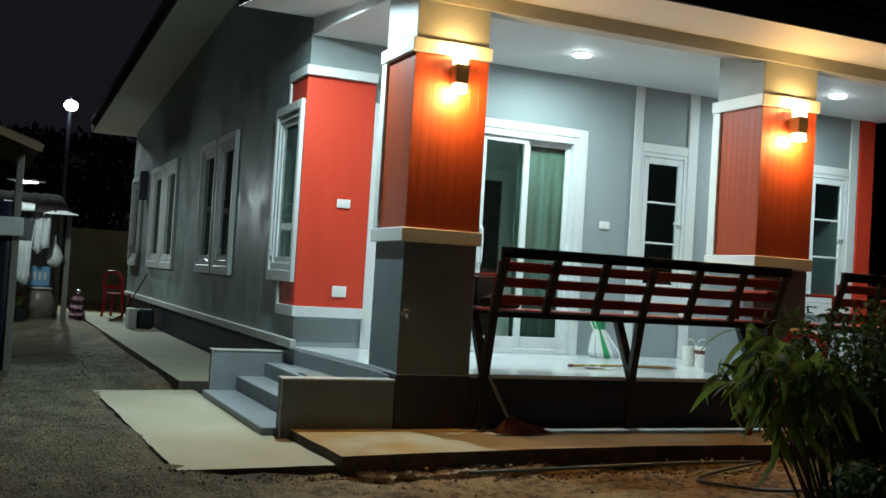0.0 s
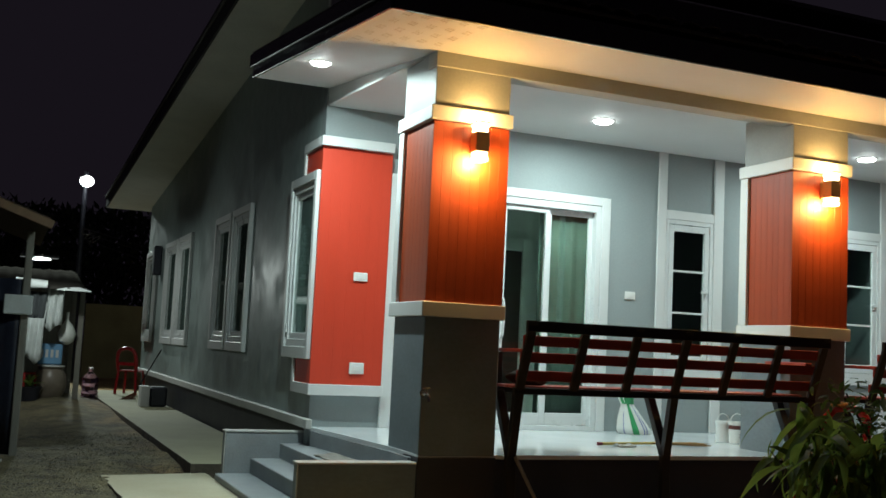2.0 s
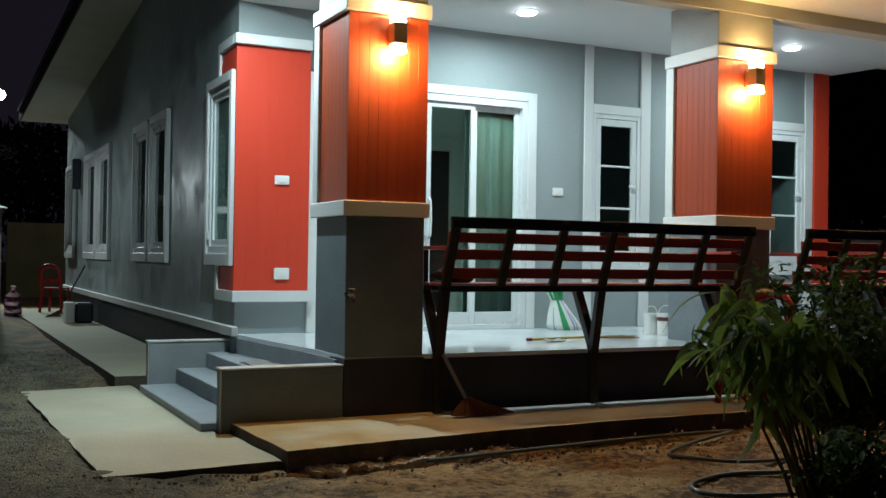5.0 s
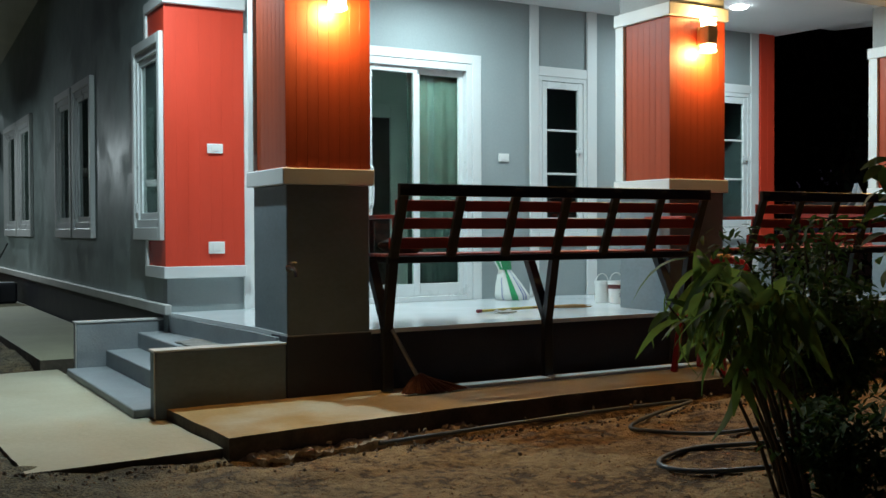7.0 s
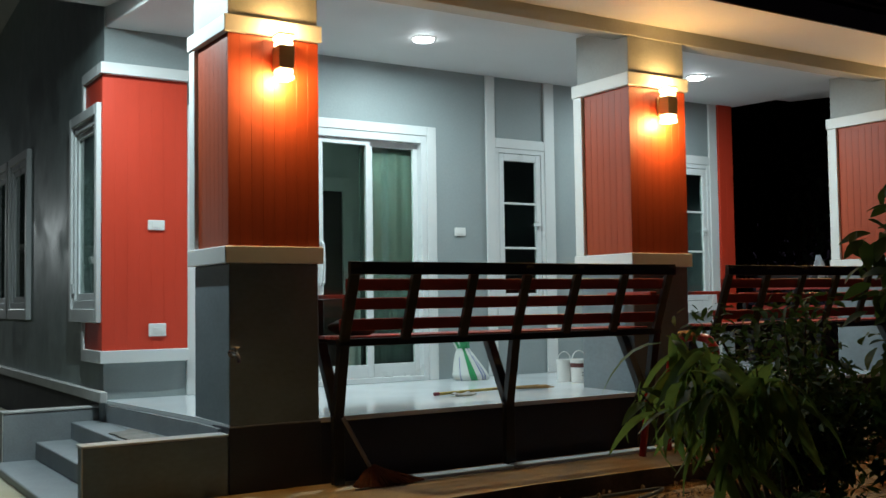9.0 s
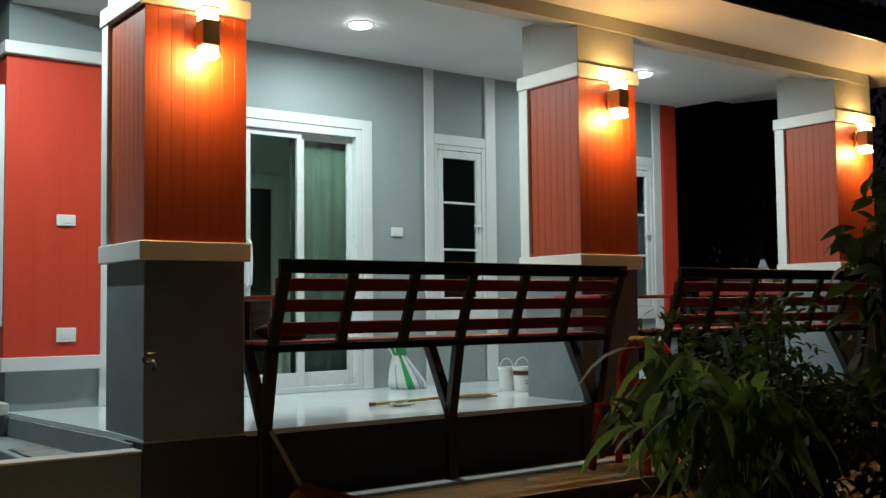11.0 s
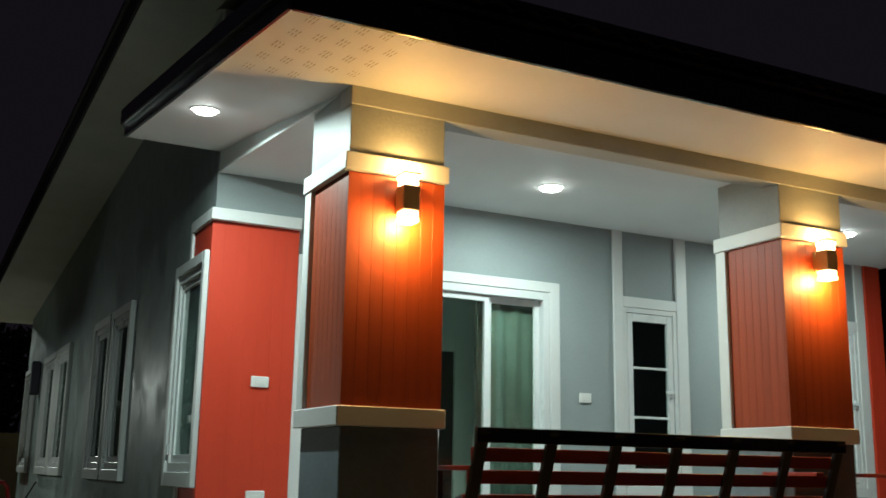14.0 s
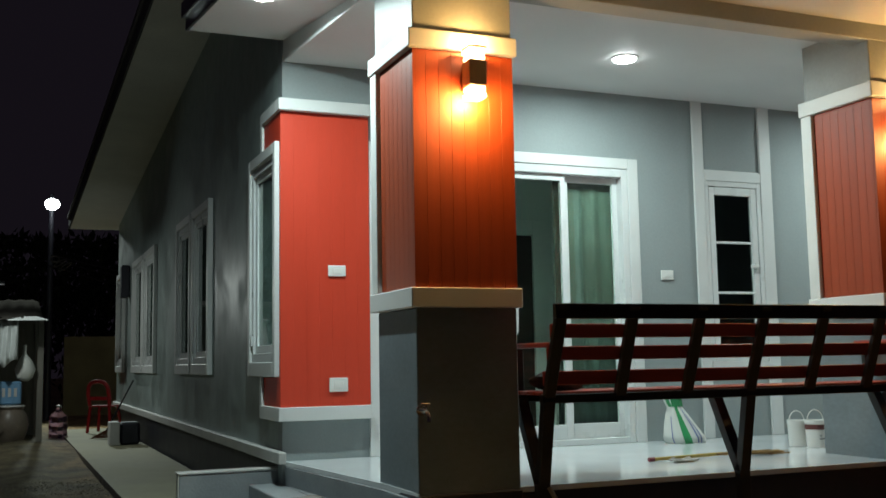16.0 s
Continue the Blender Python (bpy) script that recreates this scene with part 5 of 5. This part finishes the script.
tagged(new("roof_sheet", as_mesh("roof_sheet", bm, CLOTH, 0.002)), "pale torn sheet hanging off the shed roof corner", "sheet")
hung("hung_sheet", -2.75, -2.4, 10.4, 0.6, 1.9, TARP, "dark cloth hanging from the shed roof", "cloth", 4)
blue = thing("blue_container", "pale blue plastic box on top of the clay jar", "box", (-1.83, 10.9, 0.8))
boxpart("box", (-2.02, -1.66, 10.75, 11.0, 0.755, 1.07), BLUECLOTH, blue, "", 0.02)
bm = bmesh.new()
for k in range(4):
    bx(bm, -1.98 + k * 0.075, -1.94 + k * 0.075, 10.744, 10.748, 0.86, 0.98)
part("print_bar", bm, EDGE, blue, "", 0)
jar = thing("clay_jar", "large glazed clay water jar with a lid", "jar", (-1.8, 10.88, 0.2))
bm = bmesh.new()
lathe(bm, [(0.14, 0.0), (0.2, 0.1), (0.25, 0.28), (0.22, 0.43), (0.17, 0.5), (0.19, 0.53), (0.16, 0.54)], (-1.8, 10.88, 0.18), 24)
part("pot", bm, CLAY, jar, "", 0, True)
bm = bmesh.new()
lathe(bm, [(0.2, 0.0), (0.2, 0.015), (0.02, 0.03)], (-1.8, 10.88, 0.722), 24)
part("lid", bm, PLASTIC, jar, "pale lid", 0, True)
bag = thing("plastic_bag", "knotted white plastic bag hanging from a post", "bag", (-1.6, 10.75, 1.2))
bm = bmesh.new()
lathe(bm, [(0.03, 0.0), (0.1, 0.05), (0.13, 0.16), (0.09, 0.28), (0.025, 0.38), (0.02, 0.5)], (-1.62, 10.75, 1.07), 16)
for v in bm.verts:
    v.co += Vector((noise.noise(v.co * 9), noise.noise(v.co * 9 + Vector((5, 0, 0))), 0)) * 0.02
part("bag", bm, WOVEN, bag, "", 0, True)
pot = thing("potted_plant", "small leafy plant in a dark pot", "potted plant", (-2.1, 10.5, 0.2))
bm = bmesh.new()
lathe(bm, [(0.12, 0.0), (0.17, 0.2), (0.18, 0.22), (0.15, 0.22)], (-2.1, 10.5, 0.2), 18)
part("pot", bm, PLINTH, pot, "dark pot", 0, True)
for i in range(16):
    ob = new("leaf", MANGO[1])
    ob.parent = pot
    ob.matrix_parent_inverse = pot.matrix_world.inverted()
    ob.matrix_world = Matrix.Translation((-2.1, 10.5, 0.42)) @ Matrix.Rotation(i * 2.4, 4, "Z") @ Matrix.Rotation(radians(-75 + (i % 5) * 12), 4, "Y") @ Matrix.Scale(1.5, 4)
tube_lamp = thing("tube_lamp", "lit white fluorescent tube lamp under the roof", "lamp", (-2.15, 9.0, 2.25))
bm = bmesh.new()
tube(bm, (-2.3, 9.0, 2.25), (-2.0, 9.0, 2.262), 0.010, n=12)
part("tube", bm, TUBELED, tube_lamp, "glowing tube", 0, True).visible_shadow = False
# plate added to block the tube's upward light from the eave
boxpart("eave_shield", (-2.40, -1.90, 8.87, 9.13, 2.275, 2.31), STEEL, tube_lamp, "added dark plate that keeps the tube's light off the eave")
boxpart("bracket", (-2.17, -2.13, 8.99, 10.2, 2.311, 2.33), STEEL, tube_lamp)

WATER = glass("pink_tinted_plastic", (0.75, 0.45, 0.70), 0.1)
bottle = thing("water_bottle", "large pink-tinted plastic water bottle on the path", "bottle", (-1.12, 12.0, 0.2))
bm = bmesh.new()
lathe(bm, [(0.12, 0.0), (0.135, 0.02), (0.135, 0.1), (0.127, 0.12), (0.135, 0.14), (0.135, 0.22), (0.127, 0.24), (0.135, 0.26), (0.13, 0.33), (0.05, 0.41), (0.035, 0.43), (0.035, 0.47)], (-1.12, 12.0, 0.19), 22)
part("body", bm, WATER, bottle, "", 0, True)
bm = bmesh.new()
lathe(bm, [(0.04, 0.0), (0.04, 0.03), (0.03, 0.035)], (-1.12, 12.0, 0.655), 16)
part("cap", bm, PLASTIC, bottle, "white cap", 0, True)
bm = bmesh.new()
bx(bm, -0.60, -0.47, 9.45, 9.72, SLAB + 0.016, 0.53)
tagged(new("concrete_block", as_mesh("concrete_block", bm, EDGE, 0.01)), "pale concrete block standing on the side path", "block")
bm = bmesh.new()
bx(bm, -0.46, -0.21, 9.5, 9.75, SLAB + 0.016, 0.52)
tagged(new("crate", as_mesh("crate", bm, PLINTH, 0.03)), "dark crate standing beside the concrete block", "crate")
stick = thing("long_broom", "long-handled broom leaning against the side wall", "broom", (-0.5, 11.2, SLAB))
bm = bmesh.new()
tube(bm, (-0.52, 10.9, 0.33), (-0.165, 10.8, 1.05), 0.011)
part("handle", bm, STEEL, stick, "", 0, True)
bm = bmesh.new()
for i in range(50):
    tube(bm, (-0.52 + rnd.uniform(-0.03, 0.03), 10.9 + rnd.uniform(-0.02, 0.02), 0.34), (-0.62 + rnd.uniform(-0.13, 0.13), 10.93 + rnd.uniform(-0.04, 0.04), 0.235), 0.004, 0.003, 5)
part("bristles", bm, BROWNBRISTLE, stick, "", 0)
boxlamp = thing("wall_box", "dark box fixed to the side wall beside a window", "meter box", (-0.24, 11.7, 2.6))
boxpart("box", (-0.27, WX - 0.001, 11.7, 11.9, 2.3, 2.8), PLINTH, boxlamp, "", 0.02)

# far yard wall and street lamp
bm = bmesh.new()
bx(bm, -0.6, 12.0, 22.0, 22.15, 0.0, 2.0)
solid("wall_far", bm, material("ochre_wall", (0.48, 0.40, 0.20), 0.85, vary=0.25, scale=2, bump=0.2), "low ochre yard wall beyond the house", "wall", 0.01)
street = thing("street_lamp", "lit white street lamp on a thin dark pole", "street lamp", (-1.08, 18.3, 0.1))
bm = bmesh.new()
tube(bm, (-1.08, 18.3, 0.0), (-1.08, 18.3, 4.9), 0.07, 0.05, 12)
part("pole", bm, PLINTH, street, "dark wooden pole", 0, True)
bm = bmesh.new()
chain(bm, [(-1.08, 18.25, 4.55), (-1.08, 18.12, 4.68), (-1.08, 17.98, 4.70)], 0.025, 8)
part("arm", bm, ALU, street, "", 0, True)
boxpart("head", (-1.16, -1.0, 17.84, 18.1, 4.70, 4.74), ALU, street, "flat lamp head", 0.01)
bm = bmesh.new()
bmesh.ops.create_uvsphere(bm, u_segments=20, v_segments=12, radius=0.15, matrix=Matrix.Translation((-1.08, 17.92, 4.63)) @ Matrix.Diagonal((1, 0.9, 0.85, 1)))
part("lens", bm, STREETLED, street, "glowing lens", 0, True).visible_shadow = False
for k, (dx, dz, end) in enumerate(((0.0, 0.0, (6.5, 30.0, 4.0)), (0.05, -0.12, (7.5, 30.0, 3.6)), (-0.05, -0.22, (8.0, 26.0, 2.4)))):
    a = Vector((-1.08 + dx, 18.2, 3.6 + dz))
    b = Vector(end)
    cable("power_cable", [tuple(a.lerp(b, u) + Vector((0, 0, -1.2 * u * (1 - u)))) for u in (0, 0.2, 0.4, 0.6, 0.8, 1)], 0.012, STEEL, "thin black power cable strung from the pole", "cable")
coil = thing("cable_coil", "coil of shiny cable hung on the street pole", "cable", (-1.05, 18.15, 3.55))
bm = bmesh.new()
for k in range(3):
    pts = [(-1.0 + 0.1 * k + (0.09 + 0.02 * k) * math.cos(a), 18.13 - 0.03 * k, 3.5 - 0.08 * k + (0.06 + 0.02 * k) * math.sin(a + k)) for a in [2 * math.pi * i / 14 for i in range(15)]]
    chain(bm, pts, 0.008, 6)
part("coil", bm, material("shiny_cable", (0.12, 0.11, 0.09), 0.3, metal=0.6), coil, "", 0, True)

# dark trees behind the yard
FARLEAF = material("far_dark_leaf", (0.03, 0.036, 0.022), 0.95, vary=0.4, scale=2, grain=20, bump=0.1)
island_tone(FARLEAF, 0.5)
FARLEAF.node_tree.nodes["Principled BSDF"].inputs["Specular IOR Level"].default_value = 0.1


def far_tree(x, y, height, width, seed):
    t = thing("tree", "dark leafy tree behind the yard at night", "tree", (x, y, 0.0), "far trees")
    r = random.Random(seed)
    bm = bmesh.new()
    tube(bm, (x, y, -0.05), (x + 0.1, y, height * 0.45), 0.14, 0.09, 10, False)
    tops = []
    for k in range(7):
        a = 2 * math.pi * k / 7 + r.uniform(-0.3, 0.3)
        tip = (x + 0.7 * width * math.cos(a) * r.uniform(0.5, 1), y + 0.7 * width * math.sin(a) * r.uniform(0.5, 1), height * r.uniform(0.5, 0.92))
        tube(bm, (x + 0.08, y, height * r.uniform(0.3, 0.44)), tip, 0.06, 0.02, 7, False)
        tops.append(tip)
    part("trunk", bm, STEM, t, "", 0, True)
    vs, fs = [], []
    for _ in range(3200):
        c = r.choice(tops)
        p = Vector((c[0] + r.gauss(0, 0.42 * width), c[1] + r.gauss(0, 0.42 * width), c[2] + r.gauss(-0.1, 0.2 * height)))
        p.z = min(max(p.z, 0.35), height)
        m = Matrix.Translation(p) @ Euler((r.uniform(0, 6), r.uniform(0, 6), r.uniform(0, 6))).to_matrix().to_4x4() @ Matrix.Scale(r.uniform(0.7, 1.5), 4)
        o = len(vs)
        vs += [m @ Vector(q) for q in ((0, 0, 0), (0.09, 0.05, 0.01), (0.24, 0, -0.03), (0.09, -0.05, 0.01))]
        fs.append((o, o + 1, o + 2, o + 3))
    me = bpy.data.meshes.new("crown")
    me.from_pydata(vs, [], fs)
    me.materials.append(FARLEAF)
    ob = new("crown", me)
    ob.parent = t
    ob.matrix_parent_inverse = t.matrix_world.inverted()
    tagged(ob, kind="stuff")


for x, y, hgt, wid, seed in ((-9.5, 27, 4.9, 1.9, 31), (-6.6, 25.5, 4.6, 1.7, 32), (-4.2, 27.5, 5.0, 1.7, 33), (-1.9, 26, 4.7, 1.5, 34), (0.6, 27, 4.8, 1.7, 35)):
    far_tree(x, y, hgt, wid, seed)
for x, y, hgt, wid, seed in ((11.5, 5.2, 5.6, 1.3, 41), (12.6, 7.4, 6.2, 1.5, 42), (14.8, 6.6, 6.2, 1.5, 43), (13.6, 9.6, 6.4, 1.6, 44), (15.6, 9.4, 6.6, 1.6, 45)):
    far_tree(x, y, hgt, wid, seed)

# ---- loose stones ----


def stones(name, count, area, low, high, mat, label, seed, lift=0.0):
    r = random.Random(seed)
    src = bmesh.new()
    bmesh.ops.create_icosphere(src, subdivisions=1, radius=1)
    sv, sf = [v.co.copy() for v in src.verts], [tuple(v.index for v in f.verts) for f in src.faces]
    src.free()
    vs, fs = [], []
    for _ in range(count):
        x, y = area(r)
        s = r.uniform(low, high)
        o = len(vs)
        turn = Euler((r.uniform(0, 6), r.uniform(0, 6), r.uniform(0, 6))).to_matrix()
        k = Vector((s, s * r.uniform(0.6, 1), s * r.uniform(0.4, 0.8)))
        off = Vector((x, y, ground_height(x, y) + s * 0.25 + lift))
        vs += [turn @ Vector((v.x * k.x * r.uniform(0.85, 1.15), v.y * k.y, v.z * k.z)) + off for v in sv]
        fs += [tuple(o + i for i in f) for f in sf]
    me = bpy.data.meshes.new(name)
    me.from_pydata(vs, [], fs)
    me.materials.append(mat)
    return tagged(new(name, me), label, "stones", kind="stuff")


def by_path(r):
    while True:
        x, y = r.uniform(-3.4, -1.0), r.uniform(-2.6, 6.0)
        if y > 2.7 or x < -1.73:
            return x, y


stones("gravel", 14000, by_path, 0.002, 0.007, STONE, "loose grey gravel beside the concrete path", 1)
stones("rubble", 420, lambda r: (r.uniform(-1.7, 3.2), -1.0 - abs(r.gauss(0, 0.07)) - (0.0 if r.random() < 0.93 else r.uniform(0, 0.5))), 0.005, 0.014, CLOD, "dark rubble and mortar crumbs along the slab edge", 2)
stones("soil_clods", 2600, lambda r: (r.uniform(-1.6, 3.5), r.uniform(-3.2, -1.02)), 0.002, 0.0065, material("soil_clod", (0.30, 0.165, 0.08), 0.95, vary=0.3, scale=20, bump=0.4), "small clods of reddish soil in the yard", 3)
MORTAR = material("pale_mortar", (0.55, 0.47, 0.36), 0.9, vary=0.4, scale=16, grain=70, bump=0.7, tint=(0.24, 0.17, 0.11))
bm = bmesh.new()
cols = []
for i in range(150):
    x = -0.62 + 1.62 * i / 149
    taper = min(1.0, (x + 0.62) / 0.1, (1.0 - x) / 0.35)
    reach = (0.085 + 0.035 * noise.noise((x * 5, 0, 3)) + 0.02 * noise.noise((x * 21, 0, 5))) * max(0.15, taper)
    col = []
    for j in range(11):
        u = j / 10
        y = slab_edge(x) + 0.015 - reach * u * 1.1
        z = 0.115 + 0.03 * noise.noise((x * 6, y * 9, 1)) + 0.018 * noise.noise((x * 24, y * 24, 2)) + 0.008 * noise.noise((x * 60, y * 60, 6)) - 0.02 * u
        col.append(bm.verts.new((x + 0.006 * noise.noise((x * 40, y * 40, 9)), y, z)))
    last = col[-1].co
    col.append(bm.verts.new((last.x, last.y + 0.012, last.z - 0.02 - 0.01 * noise.noise((x * 30, 0, 0)))))
    col.append(bm.verts.new((last.x, last.y + 0.03, 0.02)))
    cols.append(col)
for a, b in zip(cols, cols[1:]):
    for j in range(12):
        bm.faces.new((a[j], b[j], b[j + 1], a[j + 1]))
for i in range(24):
    x = rnd.uniform(-0.6, 3.0)
    y = slab_edge(x) - rnd.uniform(0.02, 0.13)
    k = rnd.uniform(0.006, 0.017)
    new_ = bmesh.ops.create_icosphere(bm, subdivisions=1, radius=1, matrix=Matrix.Translation((x, y, max(0.12, ground_height(x, y)))) @ Euler((rnd.uniform(0, 3), rnd.uniform(0, 3), rnd.uniform(0, 3))).to_matrix().to_4x4() @ Matrix.Diagonal((k * 1.5, k, k * 0.6, 1)))
    for v in new_["verts"]:
        v.co += Vector((noise.noise(v.co * 50), noise.noise(v.co * 50 + Vector((9, 0, 0))), noise.noise(v.co * 50 + Vector((0, 9, 0))))) * 0.012
tagged(new("mortar_spill", as_mesh("mortar_spill", bm, MORTAR, 0)), "crusty pale mortar spilt along the slab edge", "rubble", kind="stuff")

# ---- roof tiles along the eave ----
bm = bmesh.new()
rows = []
for i in range(9):
    a = -math.pi / 2 + math.pi * i / 8
    rows.append([bm.verts.new((0.085 * math.sin(a) + 0.085, y, 0.035 * math.cos(a) + z)) for y, z in ((0, 0), (0.33, 0.033))])
for a, b in zip(rows, rows[1:]):
    bm.faces.new((a[0], b[0], b[1], a[1]))
rows2 = [[bm.verts.new((v.co.x, v.co.y, v.co.z - 0.012)) for v in row] for row in rows]
for a, b, c, d in zip(rows, rows[1:], rows2, rows2[1:]):
    bm.faces.new((c[0], d[0], b[0], a[0]))
tile_me = as_mesh("roof_tile", bm, ROOF, 0, True)
for row in range(3):
    for i in range(47):
        ob = new("roof_tile", tile_me)
        ob.parent = roof
        y = RY0 - 0.07 + row * 0.31
        ob.matrix_world = Matrix.Translation((RX0 - 0.04 + i * 0.173, y, soffit_z(y) + 0.22 + 0.012 * row)) @ Matrix.Rotation(0.0, 4, "X")
